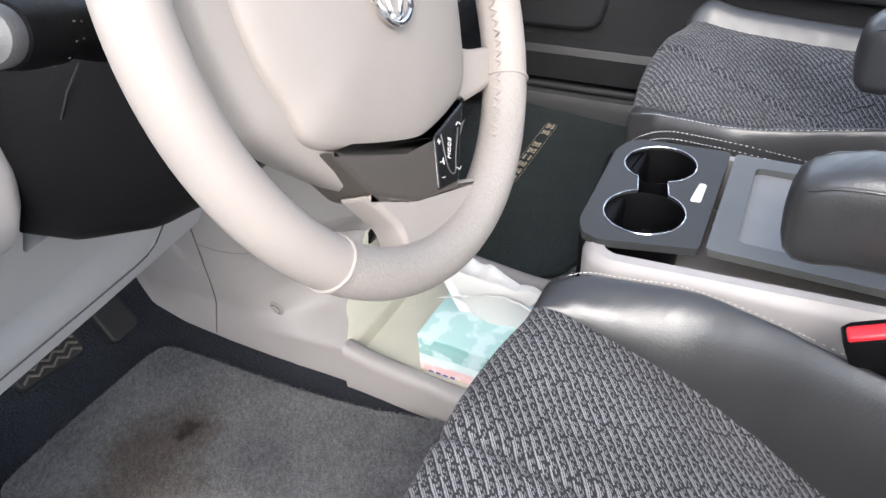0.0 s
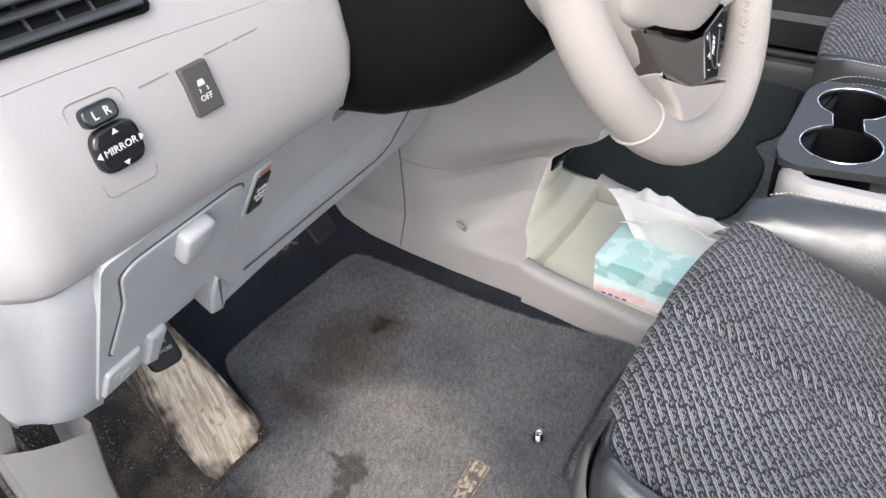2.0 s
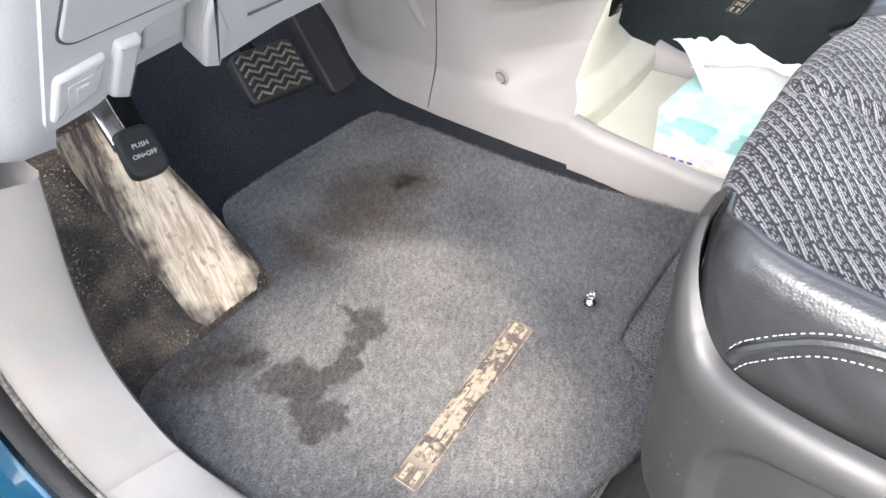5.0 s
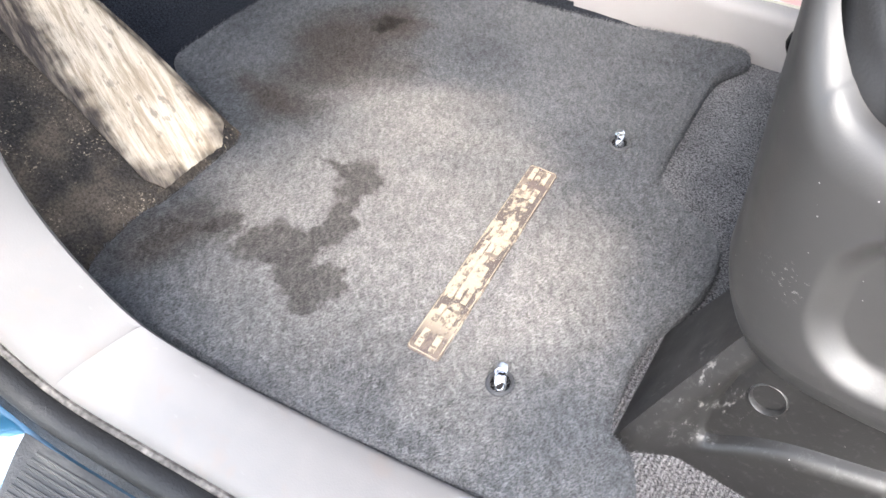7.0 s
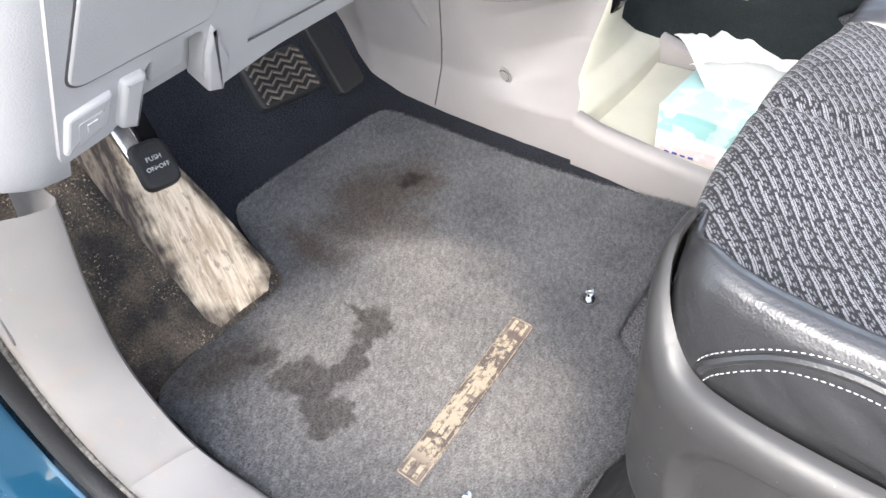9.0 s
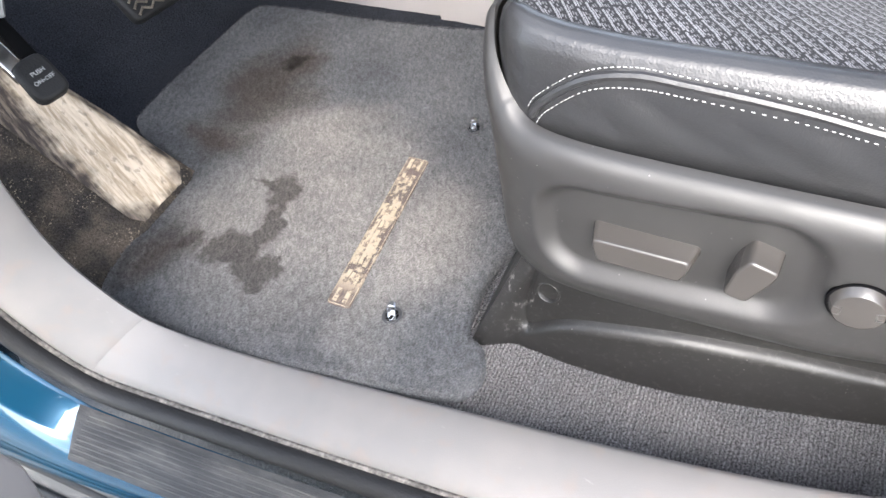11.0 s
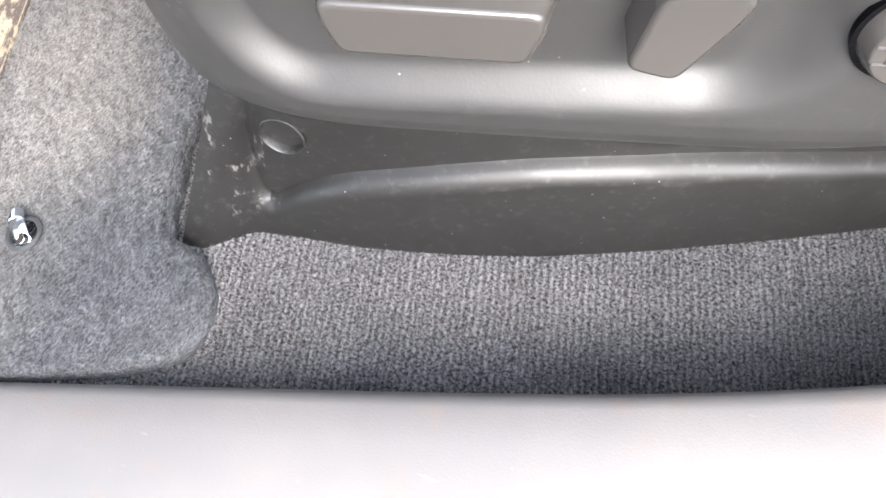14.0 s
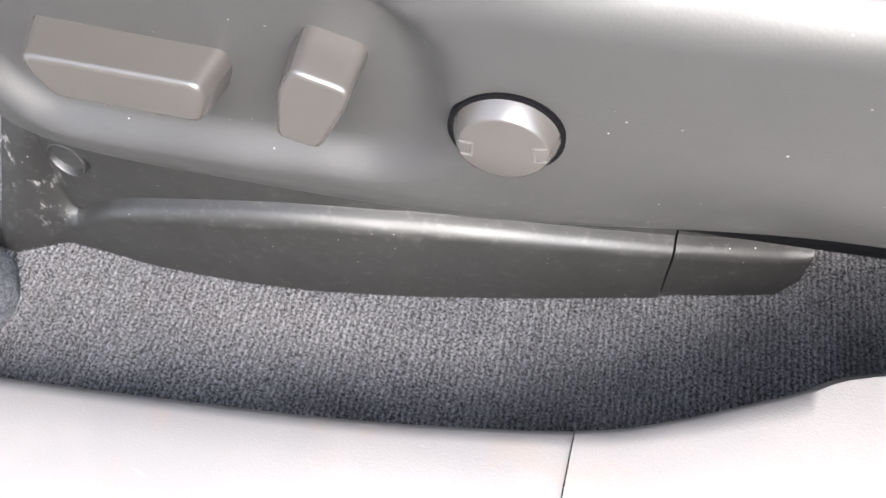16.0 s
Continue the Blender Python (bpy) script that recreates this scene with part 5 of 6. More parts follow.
def pillar_rear(u, v):
    """The pillar's rear face, from one waisted edge to the other; u across, v up."""
    z = lerp(0.056, 0.56, v)
    y, x = line(EDGE_Z, EDGE_Y, z), line(EDGE_Z, EDGE_X, z)
    return Vector((x + 0.010 * math.sin(math.pi * u) ** 0.6, lerp(y, 2 * MID - y, u), z))


part("rear_face", sheet(pillar_rear, grid(0, 1, 24), grid(0, 0.5, 60), 0.004), M_CREAM, stack, "cream wall behind the tray", sharp=70)
part("rear_face", sheet(pillar_rear, grid(0, 1, 24), grid(0.5, 1, 30), 0.004), M_BEIGE, stack, sharp=70)
for far in (False, True):
    def rail_at(x, dy, z):
        return Vector((x, 2 * MID - 0.661 - dy if far else 0.661 + dy, z))
    rings = []
    for x in grid(-0.4115, -0.05, 24):
        zt = line((-0.4115, -0.38, -0.35, -0.25, -0.05), (0.100, 0.090, 0.085, 0.071, 0.060), x)
        rings.append([rail_at(x, 0.0, wall_foot(x)), rail_at(x, 0.0, zt - 0.014), rail_at(x, 0.0015, zt - 0.006), rail_at(x, 0.006, zt - 0.001), rail_at(x, 0.013, zt), rail_at(x, 0.022, zt - 0.001), rail_at(x, 0.028, zt - 0.006), rail_at(x, 0.030, 0.03), rail_at(x, 0.030, wall_foot(x))])
    part("tray_side", loft(rings), M_BEIGE, stack, sharp=60)


def joint_at(x, z, lift):
    """A point of the near wall at x and z, lift metres proud."""
    xe = line(EDGE_Z, EDGE_X, z)
    bend = max(0.0, line(EDGE_Z, EDGE_Y, z) - wall_y(xe, z))
    t = smooth(0.0, 1.0, (x + 0.60) / (xe + 0.60)) if x > -0.60 else 0.0
    return Vector((x, wall_y(x, z) + bend * t ** 1.7 - lift, z))


M_JOINT = mat("dark_beige_joint", (0.10, 0.092, 0.088), 0.8)
part("side_joint", tube([joint_at(line((0.052, 0.16, 0.30), (-0.640, -0.612, -0.583), z), z, 0.0003) for z in grid(0.052, 0.30, 20)], 0.0010, n=6), M_JOINT, stack)
part("side_joint", tube([joint_at(x, line((-0.592, -0.50, -0.432), (0.252, 0.232, 0.214), x), 0.0003) for x in grid(-0.592, -0.433, 20)], 0.0007, n=6), M_GAPBEIGE, stack)
stm = frame_of(joint_at(-0.526, 0.123, 0.0), (1, 0, 0), (0, -1, -0.1))
stud = part("stud", disc(stm, 0.0125, 0.0018, 28, 0.0006), M_BEIGE, stack)
part("stud_ring", tube([stm @ Vector((0.0082 * math.cos(a), 0.0082 * math.sin(a), 0.0017)) for a in np.linspace(0, 2 * math.pi, 24, endpoint=False)], 0.0011, True, 6), M_JOINT, stud)
part("stud_cap", disc(stm @ pose(0, 0, 0.0005), 0.0072, 0.0024, 24, 0.0008), M_BEIGE, stud)
part("cable_fold", tube(catmull([joint_at(-0.655, 0.285, -0.001), joint_at(-0.645, 0.24, -0.002), joint_at(-0.634, 0.20, -0.004), joint_at(-0.622, 0.165, -0.010)], 6), lambda t: 0.012 * (1 - 0.5 * t), n=12), M_BEIGE, stack)
part("face_panel", prism(rounded([(0.735, 0.375), (0.88, 0.375), (0.90, 0.56), (0.715, 0.56)], 0.02, 4), lambda u, v, w: Vector((line(EDGE_Z, EDGE_X, v) + 0.010 + w, u, v)), -0.006, 0.006, 0.003), M_GLOSS, stack)
gate = part("shift_gate", prism(rounded([(0.712, 0.385), (0.765, 0.385), (0.765, 0.55), (0.70, 0.55)], 0.012, 3), lambda u, v, w: Vector((line(EDGE_Z, EDGE_X, v) + 0.008 + w, u, v)), -0.004, 0.012, 0.004), M_BLACK, stack)
part("chrome_edge", tube([(line(EDGE_Z, EDGE_X, z) + 0.020, 0.716 - 0.06 * (z - 0.41), z) for z in grid(0.40, 0.55, 10)], 0.003, n=8), M_CHROME, gate, "chrome edge strip")
part("selector", tube([(-0.29, 0.735, 0.46), (-0.255, 0.735, 0.472), (-0.235, 0.735, 0.478), (-0.215, 0.735, 0.482)], lambda t: 0.009 if t < 0.5 else 0.016, n=14), M_BLACK, gate)
part("tray_base", prism([(-0.425, 0.692), (-0.05, 0.692), (-0.05, 0.923), (-0.425, 0.923)], lambda u, v, w: Vector((u, v, w)), 0.02, 0.052), M_BEIGE, stack)
part("tray", prism(rounded([(-0.428, 0.6915), (-0.05, 0.6915), (-0.05, 0.9235), (-0.428, 0.9235)], 0.03, 6), lambda u, v, w: Vector((u, v, w)), 0.045, 0.062, 0.005), M_CREAM, stack, "cream tray liner")
for y, z in ((0.797, 0.203), (0.816, 0.226)):
    pm2 = frame_of(Vector((line(EDGE_Z, EDGE_X, z) + 0.010, y, z)), (0, 1, 0), (0.9, -0.1, -0.45))
    port = part("power_port", prism(rounded([(-0.012, -0.016), (0.012, -0.016), (0.012, 0.016), (-0.012, 0.016)], 0.004), lambda u, v, w: pm2 @ Vector((u, v, w)), -0.006, 0.003, 0.001), M_BLACK, stack)
    part("port_cap", disc(pm2 @ pose(0, 0, 0.003), 0.008, 0.002, 20, 0.0008), M_GLOSS, port)

box = thing("tissue_box", "teal patterned tissue box with white tissues in the tray", "tissue box")
BX = pose(-0.205, 0.756, 0.0, 0, 0, -2)
carton = part("carton", prism([(-0.105, -0.057), (0.105, -0.057), (0.105, 0.057), (-0.105, 0.057)], lambda u, v, w: BX @ Vector((u, v, w)), 0.062, 0.128, 0.0012, 2), M_CARTON, box)
part("print_line", join(*[rbox(BX @ pose(-0.088 + i * 0.011, -0.0573, 0.0625 + 0.0006 * (i % 2)), 0.007, 0.0006, 0.0045, 0.0002) for i in range(4)]), mat("navy_print", (0.05, 0.09, 0.3), 0.5), carton)
random.seed(5)
for j in range(3):
    lean, shift = ((0.55, 0.0), (0.15, 0.02), (-0.25, 0.045))[j]

    def leaf(u, v, lean=lean, shift=shift, j=j):
        w = 0.022 + (0.062, 0.058, 0.05)[j] * v ** 0.8
        ragged = 0.010 * noise.noise(Vector((u * 6, j * 3.1, 0.5))) * v + 0.005 * noise.noise(Vector((u * 17, j, 2.5))) * v
        x = -0.045 + shift + (u - 0.5) * 2 * w + 0.02 * v * (u - 0.7)
        y = 0.004 + lean * 0.085 * v + 0.012 * math.sin(u * 5 + j * 2.3) * (0.25 + 0.6 * v)
        z = 0.124 + (0.072 - 0.03 * abs(lean)) * math.sin(v * 1.7) + ragged - 0.012 * (2 * u - 1) ** 2 * v
        return BX @ Vector((x, y, z))
    part("tissue", sheet(leaf, [i / 26 for i in range(27)], [i / 14 for i in range(15)], 0.0007), M_TISSUE, box, "white paper tissue", sharp=80)

# ---- rear console with cup holders ----
console = thing("centre_console", "beige centre console with a dark cup holder top", "centre console")
CON = [(-0.062, 0.672), (0.62, 0.70), (0.62, 0.95), (-0.075, 0.955), (-0.10, 0.935), (-0.112, 0.905), (-0.095, 0.705), (-0.084, 0.684)]
con_line = rounded(CON, 0.008, 3)
part("body", loft([[Vector((u, v - (0.08 * max(0.0, 0.30 - w) if v < 0.8 and d < 0.02 else 0.0), w)) for u, v in inset(con_line, d)] for d, w in
                   ((0.0, -0.03), (0.0, 0.15), (0.0, 0.323), (0.003, 0.331), (0.010, 0.3365), (0.014, 0.3365), (0.022, 0.3365), (0.022, 0.262))]), M_BEIGE, console)
part("front_cover", prism(rounded([(-0.10, 0.715), (-0.07, 0.72), (-0.07, 0.93), (-0.118, 0.905)], 0.008, 3), lambda u, v, w: Vector((u - 0.004, v, w)), -0.03, 0.338, 0.006), M_BLACK, console)
part("panel_joint", tube([(0.032, 0.690, 0.331), (0.030, 0.676, 0.322), (0.028, 0.672, 0.30), (0.022, 0.664, 0.2)], 0.001, n=6), M_GAPBEIGE, console)

PLATE = rounded([(-0.108, 0.735), (-0.098, 0.712), (-0.078, 0.704), (0.024, 0.724), (0.022, 0.941), (-0.088, 0.938), (-0.104, 0.925), (-0.112, 0.90)], 0.006, 3)
HOLES = ((-0.045, 0.774, 0.045), (-0.052, 0.884, 0.043))


def cup_outline():
    """Two round cups joined by a short neck, as one outline."""
    (x1, y1, r1), (x2, y2, r2) = HOLES
    out = [(x1 + r1 * math.cos(a), y1 + r1 * math.sin(a)) for a in np.linspace(radians(90 - 24) - 2 * math.pi + radians(48), radians(90 - 24), 34)]
    out += [(x2 + r2 * math.cos(a), y2 + r2 * math.sin(a)) for a in np.linspace(radians(-90 + 24), radians(270 - 24), 34)]
    return out


flat = lambda u, v, w: Vector((u, v, w))
cup_line = cup_outline()
part("cup_plate", plate_with_hole(PLATE, cup_line, flat, 0.334, 0.3435), M_CUP, console, "grey metallic cup holder plate")
part("cup_rim", tube([(u, v, 0.3434) for u, v in cup_line], 0.0010, True, 8), M_CHROME, console, "bright rim round the cups")
for x, y, r in HOLES:
    rings = [[Vector((x + s * r * math.cos(a), y + s * r * math.sin(a), z)) for a in np.linspace(0, 2 * math.pi, 36, endpoint=False)] for s, z in ((0.995, 0.340), (0.97, 0.335), (0.93, 0.285), (0.91, 0.275), (0.8, 0.272), (0.3, 0.272))]
    part("cup_well", loft(rings, caps=False), M_BLACK, console, "black cup well")
    part("cup_floor", disc(pose(x, y, 0.2705), 0.9 * r, 0.002, 30), M_GLOSS, console)
    part("cup_tab", loft([[Vector((x + 0.012 * math.cos(a) * s, y + 0.9 * r - 0.012 + 0.01 * math.sin(a) * s, z)) for a in np.linspace(0, 2 * math.pi, 14, endpoint=False)] for s, z in ((1, 0.272), (1, 0.292), (0.6, 0.297))]), M_GLOSS, console)
part("release_button", prism(rounded([(-0.003, 0.812), (0.009, 0.813), (0.009, 0.852), (0.0, 0.853)], 0.004), flat, 0.340, 0.3455, 0.001), M_PALE, console, "pale release button")
TP = rounded([(0.030, 0.728), (0.62, 0.705), (0.62, 0.940), (0.028, 0.940)], 0.006, 3)
TH = rounded([(0.058, 0.752), (0.60, 0.735), (0.60, 0.915), (0.055, 0.915)], 0.01, 3)
part("tray_rim", plate_with_hole(TP, TH, flat, 0.334, 0.343), M_SILVER, console, "grey metallic tray surround")
part("tray_floor", prism(inset(TH, -0.003), flat, 0.325, 0.3345), M_TRAY, console)


def buckle():
    b = thing("seat_belt_buckle", "black seat belt buckle with a red release button", "seat belt buckle")
    m = pose(0.19, 0.612, 0.36, 12, -20, 8)
    body = part("housing", loft([[m @ Vector((sx * w, sy * d, z)) for sx, sy in ((-1, -0.7), (-0.7, -1), (0.7, -1), (1, -0.7), (1, 0.7), (0.7, 1), (-0.7, 1), (-1, 0.7))] for z, w, d in
                               ((-0.10, 0.012, 0.008), (-0.05, 0.018, 0.010), (-0.02, 0.022, 0.012), (0.022, 0.024, 0.0125), (0.026, 0.022, 0.0105))]), M_BLACK, b)
    part("release_button", rbox(m @ pose(0, -0.003, 0.023), 0.040, 0.014, 0.016, 0.003, 3), M_RED, body, "red release button")
    return b


buckle()


def armrest(y0, label, dx=0.012, dz=0.0):
    """A padded rest on its pivot, rounded at the front, with a seam round its top."""
    a = thing("armrest", label, "armrest", group="armrests")
    rings = []
    for x, s in ((0.082, 0.15), (0.0835, 0.45), (0.088, 0.72), (0.098, 0.9), (0.115, 0.98), (0.14, 1.0), (0.3, 1.0), (0.5, 0.98), (0.53, 0.8), (0.54, 0.4)):
        rings.append([Vector((x, y0 + 0.034 * s * math.copysign(abs(math.cos(b)) ** 0.5, math.cos(b)), 0.448 + 0.05 * s * math.copysign(abs(math.sin(b)) ** 0.55, math.sin(b)) - 0.012 * smooth(0.16, 0.09, x)))
                      for b in np.linspace(0, 2 * math.pi, 32, endpoint=False)])
    part("pad", loft(rings), M_LEATHER, a)
    seam = catmull([(0.50, y0 - 0.033, 0.484), (0.3, y0 - 0.034, 0.484), (0.14, y0 - 0.0335, 0.483), (0.10, y0 - 0.027, 0.472), (0.09, y0, 0.466), (0.10, y0 + 0.027, 0.472), (0.14, y0 + 0.0335, 0.483), (0.3, y0 + 0.034, 0.484)], 5)
    part("seam", tube(seam, 0.0016, n=6), M_LEATHER, a)
    for ob in a.children:
        ob.data.transform(Matrix.Translation((dx, 0, dz)))
    part("pivot", tube([(0.48, y0, 0.45), (0.48, y0 + (-0.10 if y0 < 0.8 else 0.10), 0.40), (0.48, y0 + (-0.12 if y0 < 0.8 else 0.12), 0.30)], 0.018, n=12), M_BLACK, a)
    return a


armrest(0.688, "black leather armrest of the driver seat, folded down")
armrest(1.03, "black leather armrest of the passenger seat, folded down", 0.05, 0.02)

# ---- seats ----
TOP = [(-0.080, 0.13), (-0.092, 0.19), (-0.104, 0.24), (-0.119, 0.28), (-0.122, 0.302), (-0.112, 0.3200), (-0.08, 0.3265), (-0.04, 0.319), (0.0, 0.314), (0.1, 0.307), (0.25, 0.299), (0.55, 0.288)]
top_line = catmull([(a, 0, b) for a, b in TOP], 6)


def seat_up(i):
    d = top_line[min(i + 1, len(top_line) - 1)] - top_line[max(i - 1, 0)]
    d.normalize()
    return Vector((-d.z, 0, d.x))


HALF = 0.160


def drop(x):
    """How far the cushion's middle lies below the height of its outer edge: a rise at the front, a hollow behind."""
    return line((-0.125, -0.10, -0.05, 0.0, 0.05, 0.10, 0.25, 0.55), (-0.016, -0.0125, 0.0, 0.012, 0.029, 0.044, 0.08, 0.13), x)


def inner_half(x):
    return line((-0.13, 0.05, 0.12, 0.17, 0.30, 0.55), (0.203, 0.213, 0.20, 0.18, 0.14, 0.12), x)


def seat(y0, name, label, inner, dx=0.0):
    """A cushion: patterned insert with a long seam, padded leather bolsters. inner is the console's side."""
    s = thing(name, label, "car seat", group="front seats")
    n = len(top_line)

    def cushion(u, v):
        i = int(u)
        q = top_line[i]
        half = inner_half(q.x)
        y = lerp(-HALF, half, v)
        seam = line((-0.13, -0.05, 0.08, 0.5), (0.010, 0.018, 0.034, 0.05), q.x)
        f = smooth(14, 30, i)
        w = smooth(-HALF, seam, y) - 0.25 * smooth(seam, half, y) * (1 if drop(q.x) < 0 else -1)
        crown = 0.006 * math.sin(math.pi * v) - 0.006 * math.exp(-((y - seam) / 0.007) ** 2) * f - 0.008 * smooth(seam, half, y) ** 3
        q = q + seat_up(i) * (crown + 0.0015 * noise.noise(Vector((q.x * 25, y * 25, 2))))
        return Vector((q.x + dx + 0.014 * smooth(-0.07, -0.17, y) * (1 - smooth(24, 40, i)), y0 + inner * y, q.z - drop(q.x) * w * smooth(10, 30, i)))
    part("seat_insert", sheet(cushion, list(range(n)), grid(0, 1, 64), 0.02 * inner), M_FABRIC, s, "dark fabric insert with pale broken dashes", sharp=60)

    def top_edge(i):
        """The upper rim of the bolster on the console's side."""
        p = cushion(i, 1.0)
        x = p.x - dx
        out = line((-0.12, -0.07, 0.025, 0.129, 0.2, 0.55), (0.030, 0.042, 0.046, 0.034, 0.034, 0.034), x)
        up = (line((-0.12, -0.07, 0.03, 0.55), (0.329, 0.343, 0.345, 0.345), x) - p.z) * smooth(16, 34, i)
        return p, Vector((p.x + 0.020 * (1 - smooth(10, 34, i)), p.y + inner * out, p.z + max(up, 0.0)))

    def bolster(u, v):
        p, e = top_edge(int(u))
        if v <= 1:
            a = v * math.pi / 2
            k, h = lerp(v, 1 - math.cos(a), 0.75), lerp(v, math.sin(a), 0.8)
            return Vector((lerp(p.x, e.x, v), lerp(p.y, e.y, k) - inner * 0.002, lerp(p.z, e.z, h) + 0.0008 * noise.noise(Vector((p.x * 30, v * 4, 5)))))
        t = v - 1
        return e + Vector((0.012 * t * (1 - smooth(10, 34, u)), inner * 0.016 * math.sin(t * math.pi / 2), -0.004 * t - 0.11 * t * t))
    part("bolster", sheet(bolster, list(range(n)), [-0.03] + grid(0, 2, 40), 0.008 * inner), M_LEATHER, s, "black leather side bolster", sharp=70)
    stitches([top_edge(i)[1] + Vector((0, inner * 0.004, 0.0006)) for i in range(34, 62, 4)], s, 0.00045, M_THREAD, 0.0045)
    if name == "passenger_seat":
        PR = [(-0.004, -0.004), (0.004, 0.006), (0.016, 0.017), (0.030, 0.0225), (0.043, 0.019), (0.051, 0.008), (0.055, -0.008), (0.0565, -0.028), (0.055, -0.05), (0.050, -0.075)]
        pr = catmull([(a * 0.9, b, 0) for a, b in PR], 4)

        def outer(u, v):
            i = int(u)
            d, h = pr[int(v)].x, pr[int(v)].y
            q = top_line[i] + seat_up(i) * (h * (1.3 * smooth(14, 36, i) if h > 0 else 1.0))
            return Vector((q.x + dx + (0.026 + 0.055 * smooth(0.0, 0.035, d)) * (1 - smooth(12, 44, i)), y0 - inner * (HALF + d), q.z))
        part("bolster", sheet(outer, list(range(n)), list(range(len(pr))), -0.012 * inner), M_LEATHER, s, "black leather side bolster", sharp=60)
    return s


def stitches(pts, parent, size, material, step_len=0.006):
    """A row of short raised threads along a line."""
    p = catmull(pts, 24)
    bms, run = [], 0.0
    for a, b in zip(p, p[1:]):
        run += (b - a).length
        if run > step_len:
            run = 0.0
            d = (b - a).normalized()
            bms.append(tube([b - d * step_len * 0.36, b - d * step_len * 0.3, b + d * step_len * 0.3, b + d * step_len * 0.36], lambda t: size if 0.2 < t < 0.8 else size * 0.4, n=6))
    return part("stitching", join(*bms), material, parent, "white thread stitching")


driver = seat(0.392, "driver_seat", "black leather driver seat with patterned fabric insert", 1)
passenger = seat(1.265, "passenger_seat", "black leather passenger seat with patterned fabric insert", -1, -0.02)
part("base", rbox(pose(0.22, 1.265, 0.115), 0.60, 0.40, 0.18, 0.03, 3), M_BLACK, passenger)
part("base", rbox(pose(0.24, 0.40, 0.09), 0.58, 0.36, 0.14, 0.03, 3), M_BLACK, driver)


ST = [(-0.075, 0.193, 0.281), (-0.066, 0.191, 0.294), (-0.036, 0.1895, 0.316), (-0.004, 0.189, 0.3235), (0.03, 0.189, 0.3235), (0.10, 0.189, 0.311), (0.17, 0.189, 0.298), (0.35, 0.190, 0.272)]


# the leather beside the door: from the insert over a soft roll and down behind the panel
ROLL_OUT = catmull([(-0.113, 0.275, 0), (-0.111, 0.246, 0), (-0.104, 0.220, 0), (-0.090, 0.203, 0), (-0.070, 0.194, 0), (-0.03, 0.190, 0), (0.05, 0.189, 0), (0.2, 0.189, 0), (0.55, 0.190, 0)], 14)
ROLL_IN = catmull([(-0.105, 0.275, 0), (-0.098, 0.252, 0), (-0.086, 0.240, 0), (-0.068, 0.234, 0), (-0.048, 0.233, 0), (-0.01, 0.233, 0), (0.06, 0.233, 0), (0.2, 0.233, 0), (0.55, 0.233, 0)], 14)
ROLL = [(0.0, -0.010), (0.06, -0.001), (0.18, 0.009), (0.36, 0.020), (0.56, 0.0225), (0.74, 0.0185), (0.88, 0.009), (0.96, -0.004), (1.0, -0.019), (1.0, -0.040), (0.95, -0.06), (0.80, -0.10)]


def roll_z(x):
    return line([p[0] for p in TOP[5:]], [p[1] for p in TOP[5:]], x) - 0.003


def roll_at(u, v):
    a, b = ROLL_IN[int(u)], ROLL_OUT[int(u)]
    f, dz = line(range(len(ROLL)), [p[0] for p in ROLL], v), line(range(len(ROLL)), [p[1] for p in ROLL], v)
    soft = smooth(6, 40, u)
    z = roll_z(a.x) + (dz * (0.55 + 0.45 * soft) if dz > 0 else dz) - 0.006 * (1 - soft) * f
    q = lerp(a, b, f)
    down = smooth(6.5, 8, v) * (1 - smooth(8.6, 9.6, v))
    crease = 0.0030 * down * noise.noise(Vector((q.x * 40 + z * 70, z * 9, 8))) + 0.0024 * down * noise.noise(Vector((q.x * 110 + z * 90, z * 7, 3)))
    return Vector((q.x, q.y + crease, z))


part("outer_bolster", sheet(roll_at, list(range(len(ROLL_OUT))), [i / 3 for i in range(3 * len(ROLL) - 2)], -0.005), M_LEATHER, driver, "black leather side bolster with creases", sharp=70)
ST = [(x, min(roll_z(x) + 0.011, z)) for x, _, z in ST]
ST = [(x, line([-p[1] for p in ROLL[4:]], [lerp(0.233, 0.1893 if x > -0.05 else 0.1925, p[0]) for p in ROLL[4:]], roll_z(x) - z) - 0.0008, z) for x, z in ST]
low = [Vector((q[0] + 0.006, min(q[1], 0.1895), q[2] - 0.012)) for q in ST]
part("stitched_welt", tube(catmull([lerp(Vector(a), b, 0.5) + Vector((0, 0.0025, 0)) for a, b in zip(ST, low)], 10), 0.0036, n=8), M_LEATHER, driver)
stitches(ST, driver, 0.00036, M_THREAD, 0.0034)
stitches(low, driver, 0.00036, M_THREAD, 0.0034)
for dz in (0.0, -0.011):
    stitches([(-0.128, 1.010, 0.285 + dz), (-0.105, 1.002, 0.312 + dz), (-0.07, 0.9985, 0.328 + dz), (-0.02, 0.9955, 0.330 + dz), (0.06, 0.996, 0.324 + dz), (0.2, 0.999, 0.305 + dz)], passenger, 0.0005, M_THREAD, 0.0045)

# plastic side panel with the seat switches
PLAN = catmull([(0.55, 0.172, 0), (0.27, 0.169, 0), (0.094, 0.166, 0), (0.006, 0.166, 0), (-0.042, 0.168, 0), (-0.076, 0.175, 0), (-0.103, 0.191, 0), (-0.1195, 0.218, 0), (-0.1245, 0.26, 0), (-0.122, 0.39, 0), (-0.114, 0.54, 0), (-0.09, 0.60, 0), (-0.02, 0.625, 0), (0.3, 0.628, 0)], 20)


